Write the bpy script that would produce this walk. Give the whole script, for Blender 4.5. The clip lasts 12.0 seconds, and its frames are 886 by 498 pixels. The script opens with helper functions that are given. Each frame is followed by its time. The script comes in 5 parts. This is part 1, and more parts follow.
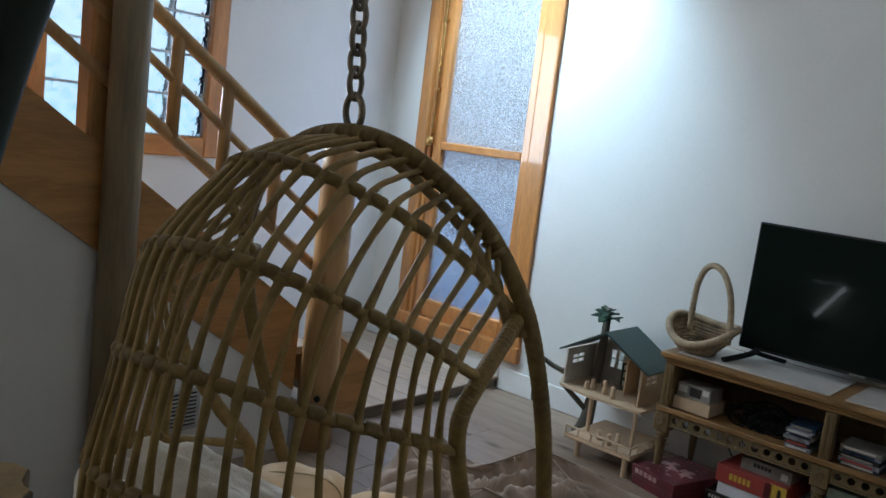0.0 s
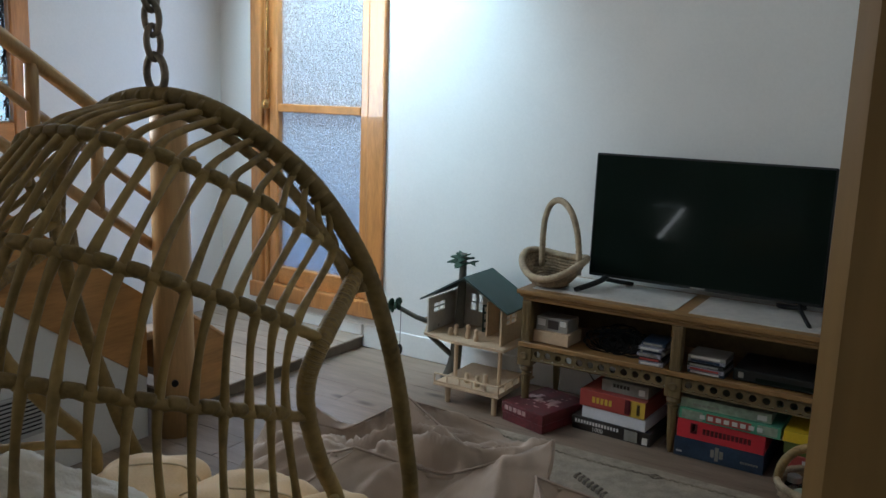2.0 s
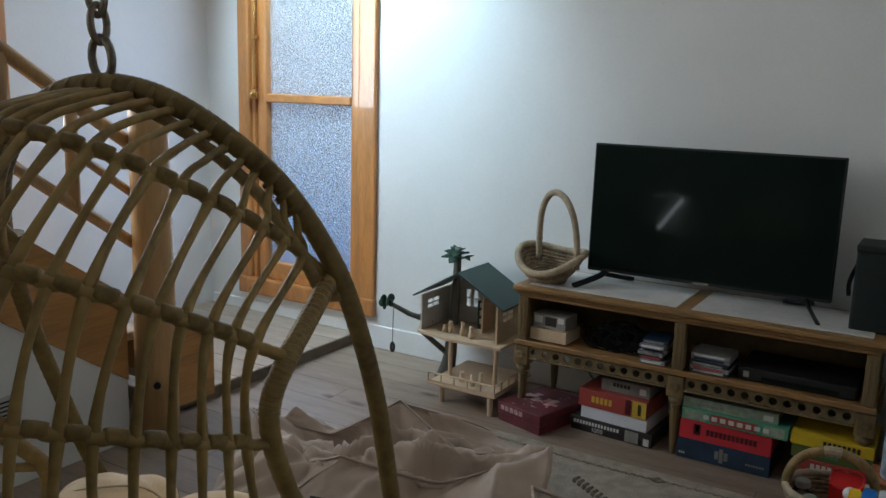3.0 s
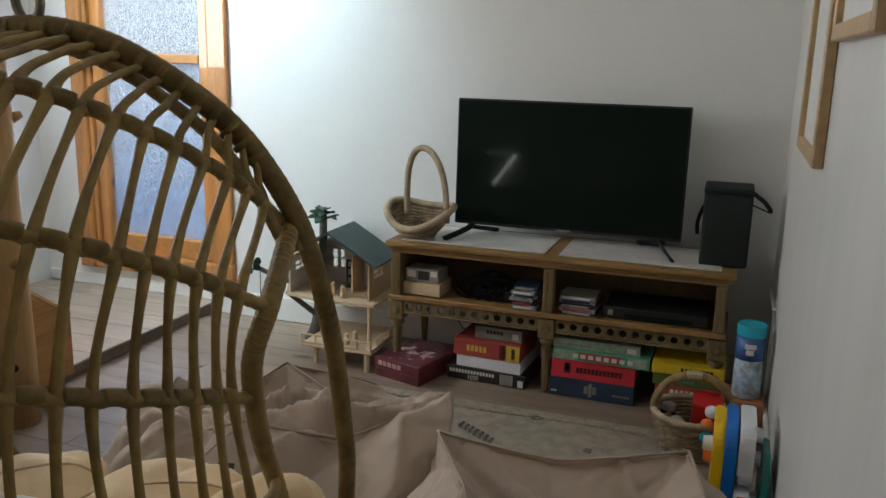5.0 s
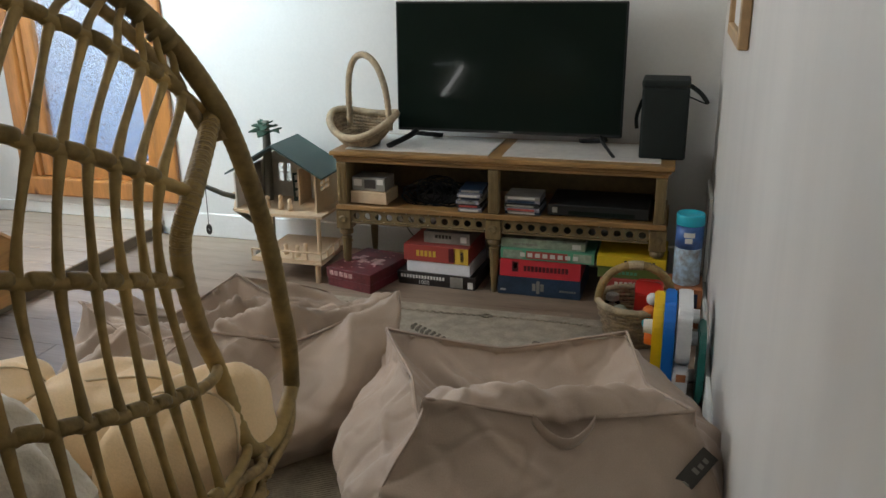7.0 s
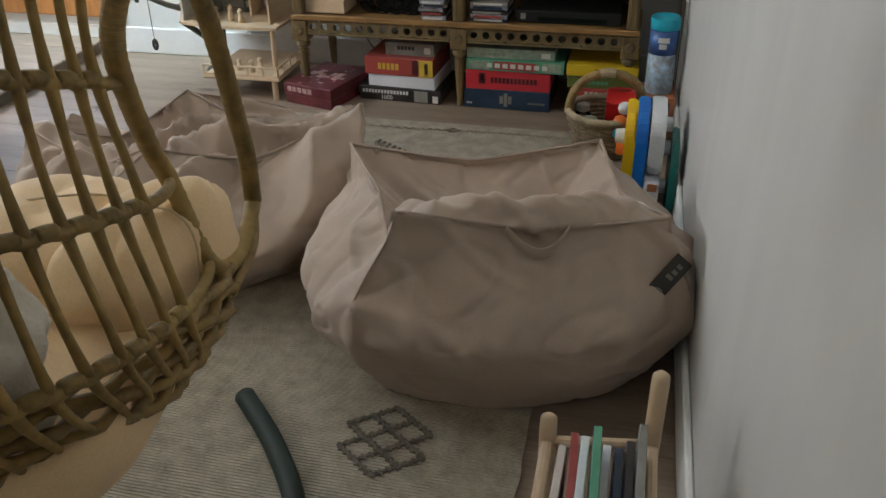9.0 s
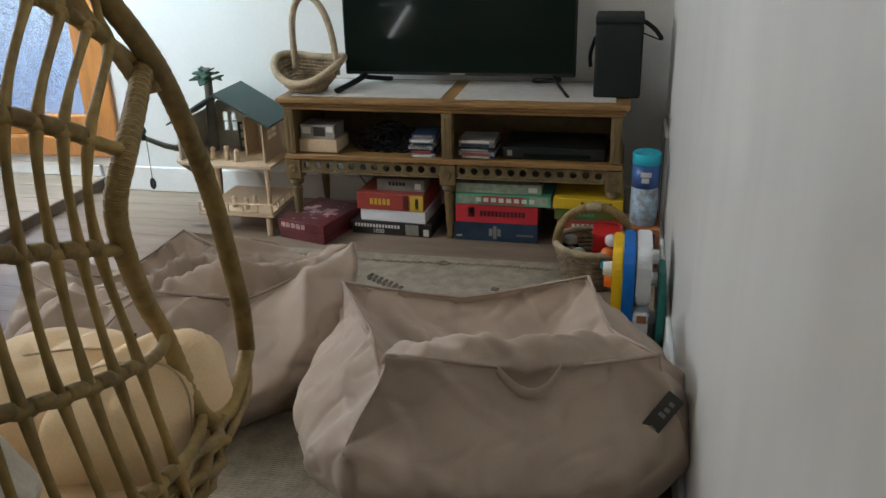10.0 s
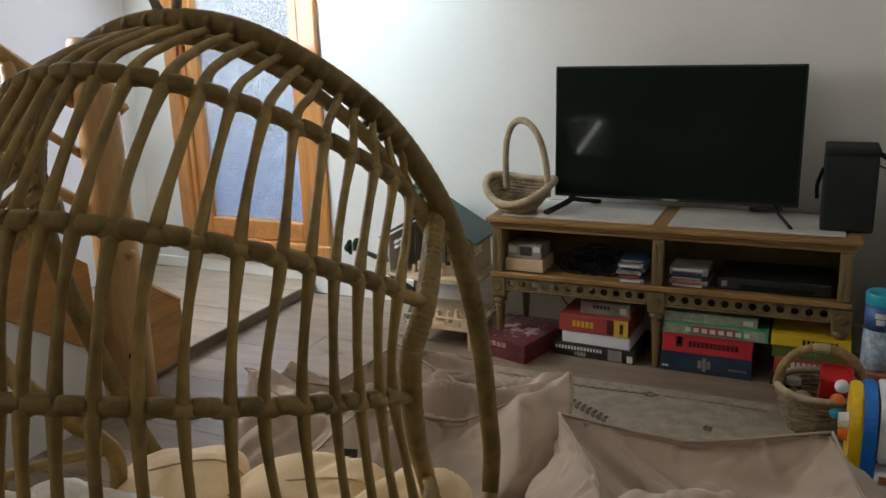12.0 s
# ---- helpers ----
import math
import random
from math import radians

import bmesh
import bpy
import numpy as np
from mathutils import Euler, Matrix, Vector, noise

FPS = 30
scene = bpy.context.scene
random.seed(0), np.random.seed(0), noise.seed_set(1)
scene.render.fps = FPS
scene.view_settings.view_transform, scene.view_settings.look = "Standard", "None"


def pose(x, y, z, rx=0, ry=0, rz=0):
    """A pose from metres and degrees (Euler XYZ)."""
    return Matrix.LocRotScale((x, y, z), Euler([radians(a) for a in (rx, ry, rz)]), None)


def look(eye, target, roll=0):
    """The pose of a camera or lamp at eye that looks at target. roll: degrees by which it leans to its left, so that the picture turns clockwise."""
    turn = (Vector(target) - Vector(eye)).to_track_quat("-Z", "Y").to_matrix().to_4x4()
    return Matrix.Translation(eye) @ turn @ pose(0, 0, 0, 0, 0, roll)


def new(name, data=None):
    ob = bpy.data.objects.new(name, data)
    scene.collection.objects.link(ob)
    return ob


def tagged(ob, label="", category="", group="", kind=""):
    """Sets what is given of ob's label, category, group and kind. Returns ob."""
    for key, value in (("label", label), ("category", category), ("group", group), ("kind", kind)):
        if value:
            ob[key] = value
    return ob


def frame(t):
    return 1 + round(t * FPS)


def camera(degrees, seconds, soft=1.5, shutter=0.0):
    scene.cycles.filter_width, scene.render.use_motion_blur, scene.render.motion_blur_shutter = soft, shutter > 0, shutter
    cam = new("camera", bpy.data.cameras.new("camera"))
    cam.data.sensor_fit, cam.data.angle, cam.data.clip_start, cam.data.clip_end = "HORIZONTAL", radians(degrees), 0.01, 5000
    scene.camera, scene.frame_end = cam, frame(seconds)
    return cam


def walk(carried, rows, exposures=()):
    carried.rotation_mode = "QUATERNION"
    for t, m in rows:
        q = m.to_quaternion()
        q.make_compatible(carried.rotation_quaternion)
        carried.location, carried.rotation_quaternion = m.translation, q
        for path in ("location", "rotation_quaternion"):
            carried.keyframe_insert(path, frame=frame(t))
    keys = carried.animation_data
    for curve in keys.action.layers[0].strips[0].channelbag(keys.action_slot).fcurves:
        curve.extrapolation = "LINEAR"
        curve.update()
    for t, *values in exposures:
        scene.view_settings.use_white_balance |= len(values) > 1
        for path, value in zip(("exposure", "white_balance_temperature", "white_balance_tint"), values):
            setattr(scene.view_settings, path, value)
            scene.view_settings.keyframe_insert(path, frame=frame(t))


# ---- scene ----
cam = camera(55.8, 12.0)
PATH = [
    (0, (0.84, -3.255, 1.391), (-0.459, -1.761, 1.11), 7.0),
    (0.5, (0.855, -3.241, 1.389), (-0.331, -1.659, 1.088), 5.7),
    (1, (0.869, -3.217, 1.378), (-0.226, -1.578, 1.038), 3.7),
    (1.5, (0.871, -3.213, 1.377), (-0.174, -1.544, 1.027), 3.1),
    (2, (0.851, -3.197, 1.379), (-0.169, -1.513, 1.025), 2.0),
    (2.5, (0.821, -3.115, 1.379), (-0.196, -1.432, 1.014), 1.8),
    (3, (0.8, -3.069, 1.375), (-0.214, -1.387, 0.998), 1.7),
    (3.2, (0.789, -3.065, 1.37), (-0.221, -1.382, 0.987), 1.6),
    (4.8, (0.638, -3.153, 1.341), (0.003, -1.304, 0.922), 1.5),
    (5, (0.64, -3.17, 1.345), (0.009, -1.326, 0.894), 1.4),
    (5.5, (0.651, -3.165, 1.316), (0.057, -1.348, 0.727), 0.5),
    (6, (0.664, -3.169, 1.313), (0.071, -1.364, 0.689), 0.2),
    (6.5, (0.691, -3.183, 1.308), (0.131, -1.373, 0.67), -0.2),
    (7, (0.696, -3.196, 1.301), (0.178, -1.372, 0.664), -0.7),
    (7.5, (0.682, -3.177, 1.274), (0.203, -1.356, 0.6), -1.3),
    (7.7, (0.678, -3.165, 1.262), (0.214, -1.366, 0.522), -1.4),
    (9.3, (0.665, -3.13, 1.243), (0.275, -1.462, 0.21), -0.9),
    (9.5, (0.667, -3.132, 1.261), (0.272, -1.43, 0.287), -1.0),
    (10, (0.67, -3.134, 1.292), (0.27, -1.33, 0.527), -1.5),
    (10.5, (0.662, -3.134, 1.319), (0.255, -1.286, 0.671), -1.2),
    (11, (0.646, -3.137, 1.33), (0.222, -1.269, 0.757), -1.5),
    (11.5, (0.599, -3.148, 1.337), (0.019, -1.312, 0.796), -1.8),
    (12, (0.525, -3.145, 1.352), (-0.272, -1.386, 0.835), -1.9),
]
EXPOSURES = [(0.0, -1.18, 5550, 7), (0.6, -1.26, 5750, 7), (1.0, -1.30, 5850, 7), (1.5, -1.12, 5800, 7), (2.0, -1.09, 5650, 6), (3.0, -1.08, 5700, 6), (5.0, -0.80, 6200, 8), (5.6, -0.46, 6300, 9), (7.5, -0.38, 6250, 9),
             (9.5, -0.29, 6050, 7), (10.5, -0.37, 6000, 7), (11.0, -0.47, 6250, 9), (11.5, -0.66, 6450, 10), (12.0, -0.71, 6500, 10)]
walk(cam, [(t, look(eye, target, roll)) for t, eye, target, roll in PATH], EXPOSURES)

# ---- plan (metres) ----
XR, XL, YB, YF, ZC = 0.85, -2.95, 0.45, -6.5, 2.86   # inner faces of the walls, ceiling
JAMB = -2.91                                         # where the wall beside the camera ends at an opening

# ---- world and light ----
world = bpy.data.worlds.new("sky")
world.use_nodes = True
wn = world.node_tree.nodes
sky = wn.new("ShaderNodeTexSky")
sky.sky_type, sky.sun_disc = "NISHITA", False
sky.sun_elevation, sky.sun_rotation = radians(35), radians(200)
world.node_tree.links.new(sky.outputs[0], wn["Background"].inputs[0])
wn["Background"].inputs[1].default_value = 0.1
scene.world = world


def lamp(name, kind, power, colour, m, size=1.0, size_y=None, spot=60.0, blend=0.5, spread=180.0):
    data = bpy.data.lights.new(name, kind)
    data.energy, data.color = power, colour
    if kind == "AREA":
        data.size = size
        if size_y:
            data.shape, data.size_y = "RECTANGLE", size_y
        data.spread = radians(spread)
    if kind == "SPOT":
        data.spot_size, data.spot_blend, data.shadow_soft_size = radians(spot), blend, size
    ob = new(name, data)
    ob.matrix_world = m
    return ob


# daylight through the frosted window and the glass blocks; one ceiling downlight close to the wall
lamp("window_daylight", "AREA", 22, (0.60, 0.74, 1.0), look((-2.21, 0.41, 1.35), (-2.21, -3.0, 1.35)), 0.60, 1.7)
lamp("glass_block_daylight", "AREA", 72, (0.98, 0.97, 0.95), look((XL + 0.04, -1.27, 1.70), (0.5, -1.27, 1.70)), 0.78, 0.95)
# fill light from the unseen rear side, where a window is added for it
lamp("rear_fill_light", "AREA", 26, (1.0, 0.90, 0.76), look((XL + 0.05, -5.2, 2.20), (0.85, -4.2, 1.2)), 1.5, 0.9)
lamp("ceiling_downlight", "SPOT", 520, (0.66, 0.87, 1.0), look((-2.0, -0.25, 2.78), (-1.88, 0.45, 2.04)), 0.04, spot=92, blend=0.85)

# ---- materials ----
MATS = {}


def shader(name, colour, rough=0.6, metal=0.0, vary=0.12, scale=6.0, grain=60.0, bump=0.15, stretch=(1, 1, 1), spec=0.5,
           dark=None, wave=0.0, sheen=0.0, random_tint=0.0, coat=0.0, wrinkle=0.0, knots=0.0):
    """A principled surface with colour variation at two scales and fine relief."""
    m = bpy.data.materials.new(name)
    m.use_nodes = True
    nt = m.node_tree
    n, l = nt.nodes, nt.links
    b = n["Principled BSDF"]
    b.inputs["Roughness"].default_value = rough
    b.inputs["Metallic"].default_value = metal
    b.inputs["Specular IOR Level"].default_value = spec
    b.inputs["Sheen Weight"].default_value = sheen
    b.inputs["Coat Weight"].default_value = coat
    tc, mp = n.new("ShaderNodeTexCoord"), n.new("ShaderNodeMapping")
    mp.inputs["Scale"].default_value = stretch
    l.new(tc.outputs["Object"], mp.inputs["Vector"])
    big, fine = n.new("ShaderNodeTexNoise"), n.new("ShaderNodeTexNoise")
    big.inputs["Scale"].default_value, big.inputs["Detail"].default_value = scale, 5
    fine.inputs["Scale"].default_value, fine.inputs["Detail"].default_value = grain, 3
    l.new(mp.outputs[0], big.inputs["Vector"])
    l.new(mp.outputs[0], fine.inputs["Vector"])
    lo = dark or tuple(c * (1 - 2.2 * vary) for c in colour)
    hi = tuple(min(1, c * (1 + vary)) for c in colour)
    ramp = n.new("ShaderNodeValToRGB")
    ramp.color_ramp.elements[0].color, ramp.color_ramp.elements[0].position = (*lo, 1), 0.3
    ramp.color_ramp.elements[1].color, ramp.color_ramp.elements[1].position = (*hi, 1), 0.62
    mix = n.new("ShaderNodeMath")
    mix.operation = "MULTIPLY_ADD"
    l.new(fine.outputs["Fac"], mix.inputs[0])
    mix.inputs[1].default_value = 0.35
    half = n.new("ShaderNodeMath")
    half.operation = "MULTIPLY"
    half.inputs[1].default_value = 0.65
    l.new(big.outputs["Fac"], half.inputs[0])
    l.new(half.outputs[0], mix.inputs[2])
    l.new(mix.outputs[0], ramp.inputs[0])
    out = ramp.outputs[0]
    if random_tint:
        info, hsv, ma = n.new("ShaderNodeObjectInfo"), n.new("ShaderNodeHueSaturation"), n.new("ShaderNodeMapRange")
        ma.inputs["To Min"].default_value, ma.inputs["To Max"].default_value = 1 - random_tint, 1 + random_tint
        l.new(info.outputs["Random"], ma.inputs["Value"])
        l.new(ma.outputs[0], hsv.inputs["Value"])
        l.new(out, hsv.inputs["Color"])
        out = hsv.outputs[0]
    if knots:
        # scattered dark knots, drawn out along the grain
        vo, kr, km, mx = n.new("ShaderNodeTexVoronoi"), n.new("ShaderNodeValToRGB"), n.new("ShaderNodeMapping"), n.new("ShaderNodeMixRGB")
        km.inputs["Scale"].default_value = [q ** 0.45 for q in stretch]
        vo.inputs["Scale"].default_value = knots
        kr.color_ramp.elements[0].color, kr.color_ramp.elements[0].position = (0.28, 0.22, 0.18, 1), 0.035
        kr.color_ramp.elements[1].color, kr.color_ramp.elements[1].position = (1, 1, 1, 1), 0.12
        mx.blend_type, mx.inputs[0].default_value = "MULTIPLY", 1.0
        wo = n.new("ShaderNodeVectorMath")
        wo.operation = "ADD"
        info2 = n.new("ShaderNodeObjectInfo")
        l.new(tc.outputs["Object"], wo.inputs[0])
        l.new(info2.outputs["Location"], wo.inputs[1])
        l.new(wo.outputs[0], km.inputs["Vector"])
        l.new(km.outputs[0], vo.inputs["Vector"])
        l.new(vo.outputs["Distance"], kr.inputs[0])
        l.new(out, mx.inputs[1])
        l.new(kr.outputs[0], mx.inputs[2])
        out = mx.outputs[0]
    l.new(out, b.inputs["Base Color"])
    rr = n.new("ShaderNodeMapRange")
    rr.inputs["To Min"].default_value, rr.inputs["To Max"].default_value = rough * 0.8, min(1, rough * 1.22)
    l.new(big.outputs["Fac"], rr.inputs["Value"])
    l.new(rr.outputs[0], b.inputs["Roughness"])
    if bump:
        bp = n.new("ShaderNodeBump")
        bp.inputs["Strength"].default_value, bp.inputs["Distance"].default_value = bump, 0.004
        height = fine.outputs["Fac"]
        if wave:
            w = n.new("ShaderNodeTexWave")
            w.inputs["Scale"].default_value = wave
            w.inputs["Distortion"].default_value = 1.2
            w.bands_direction = "Y"
            l.new(mp.outputs[0], w.inputs["Vector"])
            height = w.outputs["Fac"]
        l.new(height, bp.inputs["Height"])
        l.new(bp.outputs[0], b.inputs["Normal"])
        if wrinkle:
            fold, fb = n.new("ShaderNodeTexNoise"), n.new("ShaderNodeBump")
            fold.noise_type = "RIDGED_MULTIFRACTAL"
            fold.inputs["Scale"].default_value, fold.inputs["Detail"].default_value = 3.6, 4
            fold.inputs["Distortion"].default_value = 1.2
            fb.inputs["Strength"].default_value, fb.inputs["Distance"].default_value = wrinkle, 0.022
            l.new(tc.outputs["Object"], fold.inputs["Vector"])
            l.new(fold.outputs["Fac"], fb.inputs["Height"])
            l.new(fb.outputs[0], bp.inputs["Normal"])
    MATS[name] = m
    return m


def glow(name, low, high, power, z0, z1):
    """A plain bright backdrop of daylight outside a window, from low to high."""
    m = bpy.data.materials.new(name)
    m.use_nodes = True
    n, l = m.node_tree.nodes, m.node_tree.links
    n.remove(n["Principled BSDF"])
    e, tc, sp, mr, rp = (n.new("ShaderNode" + k) for k in ("Emission", "TexCoord", "SeparateXYZ", "MapRange", "ValToRGB"))
    mr.inputs["From Min"].default_value, mr.inputs["From Max"].default_value = z0, z1
    rp.color_ramp.elements[0].color, rp.color_ramp.elements[1].color = (*low, 1), (*high, 1)
    l.new(tc.outputs["Object"], sp.inputs[0])
    l.new(sp.outputs["Z"], mr.inputs["Value"])
    l.new(mr.outputs[0], rp.inputs[0])
    l.new(rp.outputs[0], e.inputs[0])
    e.inputs[1].default_value = power
    l.new(e.outputs[0], n["Material Output"].inputs[0])
    return m


def glass(name, tint, rough, bump, scale, mottle=0.0, clear=1.0):
    m = bpy.data.materials.new(name)
    m.use_nodes = True
    n, l = m.node_tree.nodes, m.node_tree.links
    b = n["Principled BSDF"]
    b.inputs["Base Color"].default_value = (*tint, 1)
    b.inputs["Roughness"].default_value = rough
    b.inputs["Transmission Weight"].default_value = 1.0
    b.inputs["IOR"].default_value = 1.45
    tc, v, bp = n.new("ShaderNodeTexCoord"), n.new("ShaderNodeTexNoise"), n.new("ShaderNodeBump")
    v.inputs["Scale"].default_value = scale
    v.inputs["Detail"].default_value = 2
    bp.inputs["Strength"].default_value, bp.inputs["Distance"].default_value = bump, 0.01
    l.new(tc.outputs["Object"], v.inputs["Vector"])
    l.new(v.outputs["Fac"], bp.inputs["Height"])
    l.new(bp.outputs[0], b.inputs["Normal"])
    # paler and darker spots in the tint paint in the textured glass's sparkle
    if mottle:
        r = n.new("ShaderNodeValToRGB")
        r.color_ramp.elements[0].color, r.color_ramp.elements[0].position = (*[c * (1 - mottle) for c in tint], 1), 0.38
        r.color_ramp.elements[1].color, r.color_ramp.elements[1].position = (1, 1, 1, 1), 0.64
        l.new(v.outputs["Fac"], r.inputs[0])
        l.new(r.outputs[0], b.inputs["Base Color"])
    b.inputs["Transmission Weight"].default_value = clear
    return m


def plain(name, colour, rough=0.5, metal=0.0, vary=0.05):
    return shader(name, colour, rough, metal, vary, 9, 120, 0.05)


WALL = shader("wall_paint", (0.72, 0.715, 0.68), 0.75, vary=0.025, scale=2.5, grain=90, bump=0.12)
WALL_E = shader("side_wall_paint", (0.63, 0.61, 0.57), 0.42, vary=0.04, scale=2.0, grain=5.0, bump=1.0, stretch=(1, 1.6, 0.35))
CEIL = shader("ceiling_paint", (0.82, 0.82, 0.80), 0.8, vary=0.02, scale=2, grain=90, bump=0.08)
TRIM = shader("trim_paint", (0.78, 0.78, 0.75), 0.5, vary=0.03, scale=5, grain=80, bump=0.05)
PINE = shader("varnished_pine", (0.47, 0.202, 0.055), 0.32, vary=0.16, scale=3.5, grain=26, bump=0.06, stretch=(5, 5, 0.7), coat=0.6, knots=3.2)
PINE_H = shader("varnished_pine_board", (0.47, 0.206, 0.058), 0.36, vary=0.15, scale=3.5, grain=22, bump=0.06, stretch=(5, 0.7, 5))
STAIRPINE = shader("aged_pine_post", (0.40, 0.205, 0.065), 0.45, vary=0.18, scale=3.5, grain=26, bump=0.06, stretch=(5, 5, 0.7))
STAIRPINE_H = shader("aged_pine_board", (0.43, 0.215, 0.062), 0.45, vary=0.16, scale=3.5, grain=22, bump=0.06, stretch=(5, 0.7, 5))
GREYLOG = shader("grey_brown_log", (0.24, 0.185, 0.105), 0.55, vary=0.16, scale=3, grain=20, bump=0.1, stretch=(5, 5, 0.6))
LOG = shader("peeled_log", (0.45, 0.27, 0.105), 0.5, vary=0.14, scale=3, grain=20, bump=0.1, stretch=(5, 5, 0.6), knots=2.8)
JAMBWOOD = shader("stained_jamb", (0.35, 0.215, 0.078), 0.42, vary=0.15, scale=3, grain=20, bump=0.08, stretch=(6, 6, 0.5))
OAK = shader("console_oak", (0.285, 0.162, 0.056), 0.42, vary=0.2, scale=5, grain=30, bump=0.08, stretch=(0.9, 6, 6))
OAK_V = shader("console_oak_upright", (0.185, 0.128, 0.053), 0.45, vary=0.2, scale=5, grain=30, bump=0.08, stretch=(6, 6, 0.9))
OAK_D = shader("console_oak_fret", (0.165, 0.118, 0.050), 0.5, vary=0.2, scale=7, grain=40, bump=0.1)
MARBLE = shader("pale_stone_top", (0.62, 0.60, 0.56), 0.3, vary=0.1, scale=7, grain=40, bump=0.02)
PLANK = shader("floor_plank", (0.275, 0.208, 0.152), 0.48, vary=0.15, scale=3.2, grain=24, bump=0.05, stretch=(0.5, 5, 5), random_tint=0.10,
               dark=(0.175, 0.125, 0.085), knots=2.2)
GAP = plain("floor_gap", (0.06, 0.045, 0.03), 0.8)
STEPWOOD = shader("landing_board", (0.34, 0.27, 0.20), 0.45, vary=0.15, scale=3, grain=24, bump=0.05, stretch=(0.5, 5, 5), random_tint=0.08, knots=2.2)
STEPEDGE = shader("landing_edge", (0.16, 0.125, 0.085), 0.5, vary=0.12, scale=4, grain=30, bump=0.05)
RATTAN = shader("rattan_cane", (0.31, 0.208, 0.068), 0.52, vary=0.24, scale=9, grain=55, bump=0.3, spec=0.32)
WRAP = shader("rattan_wrap", (0.20, 0.136, 0.046), 0.55, spec=0.25, vary=0.2, scale=22, grain=90, bump=0.3)
TIE = shader("rattan_tie", (0.225, 0.152, 0.050), 0.52, spec=0.3, vary=0.22, scale=25, grain=110, bump=0.4)
BIND = shader("rattan_binding", (0.29, 0.20, 0.082), 0.5, spec=0.3, vary=0.22, scale=25, grain=110, bump=0.3)
STEEL = shader("dark_powder_coat", (0.016, 0.027, 0.019), 0.62, vary=0.12, scale=14, grain=140, bump=0.06, spec=0.35)
CHAIN = shader("aged_chain_metal", (0.24, 0.20, 0.145), 0.42, 0.7, vary=0.2, scale=30, grain=120, bump=0.15)
CREAM = shader("cream_cushion_cloth", (0.82, 0.595, 0.33), 0.85, vary=0.06, scale=6, grain=260, bump=0.2, sheen=0.2)
CREAM_D = shader("cream_cushion_seam", (0.62, 0.47, 0.28), 0.9, vary=0.1, scale=12, grain=200, bump=0.2)
FLEECE = shader("white_fleece", (0.92, 0.87, 0.77), 0.95, vary=0.04, scale=26, grain=190, bump=0.5, sheen=0.4)
BAG = shader("taupe_bag_cloth", (0.435, 0.338, 0.26), 0.82, vary=0.07, scale=5, grain=420, bump=0.3, sheen=0.12, wrinkle=0.7)
PIPE = shader("taupe_bag_piping", (0.37, 0.285, 0.22), 0.85, vary=0.1, scale=12, grain=300, bump=0.2)
TAG = plain("dark_tag_cloth", (0.055, 0.05, 0.042), 0.8)
TAGTXT = plain("tag_print", (0.22, 0.21, 0.18), 0.8)
RUG = shader("woven_rug", (0.46, 0.40, 0.31), 0.95, vary=0.10, scale=22, grain=150, bump=1.0, wave=40, stretch=(1, 1.0, 1), dark=(0.30, 0.255, 0.195))
RUGMAT = shader("rug_tuft", (0.16, 0.135, 0.10), 0.95, vary=0.25, scale=60, grain=260, bump=0.8)
BRAID = shader("rug_braid", (0.30, 0.255, 0.19), 0.95, vary=0.3, scale=50, grain=240, bump=0.6, dark=(0.10, 0.085, 0.06))
SCREEN = shader("screen_glass", (0.008, 0.013, 0.010), 0.03, vary=0.02, scale=2, grain=30, bump=0.0, spec=0.07)
RUBBER = shader("cable_rubber", (0.006, 0.006, 0.006), 0.85, vary=0.1, scale=20, grain=120, bump=0.05, spec=0.15)
BLACK = plain("black_plastic", (0.008, 0.009, 0.009), 0.5)
NYLON = shader("black_nylon", (0.017, 0.022, 0.020), 0.85, vary=0.12, scale=16, grain=380, bump=0.4, spec=0.25)
SEAGRASS = shader("seagrass_rope", (0.37, 0.295, 0.19), 0.8, vary=0.2, scale=20, grain=110, bump=0.6)
SEAGRASS_D = shader("seagrass_weave", (0.27, 0.20, 0.12), 0.85, vary=0.3, scale=26, grain=120, bump=0.8)
PLY = shader("toy_plywood", (0.56, 0.42, 0.27), 0.55, vary=0.08, scale=8, grain=60, bump=0.05)
PLYGREY = shader("toy_grey_paint", (0.60, 0.565, 0.50), 0.6, vary=0.08, scale=10, grain=70, bump=0.05)
TOYGREEN = plain("toy_dark_green", (0.035, 0.062, 0.055), 0.55)
LEAF = shader("toy_felt_leaf", (0.028, 0.065, 0.04), 0.8, vary=0.2, scale=20, grain=120, bump=0.2)
TOYTREE = shader("toy_trunk", (0.13, 0.125, 0.10), 0.65, vary=0.15, scale=14, grain=70, bump=0.1)
PAPER = plain("white_paper", (0.74, 0.75, 0.78), 0.7)
CARDRED = plain("red_box_card", (0.36, 0.062, 0.05), 0.4)
CARDMAROON = shader("maroon_box_card", (0.12, 0.018, 0.024), 0.32, vary=0.3, scale=14, grain=60, bump=0.02)
CARDMAROON2 = shader("maroon_print", (0.48, 0.31, 0.29), 0.35, vary=0.3, scale=40, grain=120, bump=0.0)
CARDSCARLET = plain("scarlet_box_card", (0.58, 0.035, 0.05), 0.38)
CARDNAVY = shader("navy_box_card", (0.022, 0.045, 0.085), 0.38, vary=0.2, scale=10, grain=60, bump=0.02)
CARDGREEN = plain("green_box_card", (0.10, 0.33, 0.20), 0.4)
CARDSAGE = shader("sage_box_card", (0.30, 0.36, 0.27), 0.5, vary=0.2, scale=18, grain=60, bump=0.02)
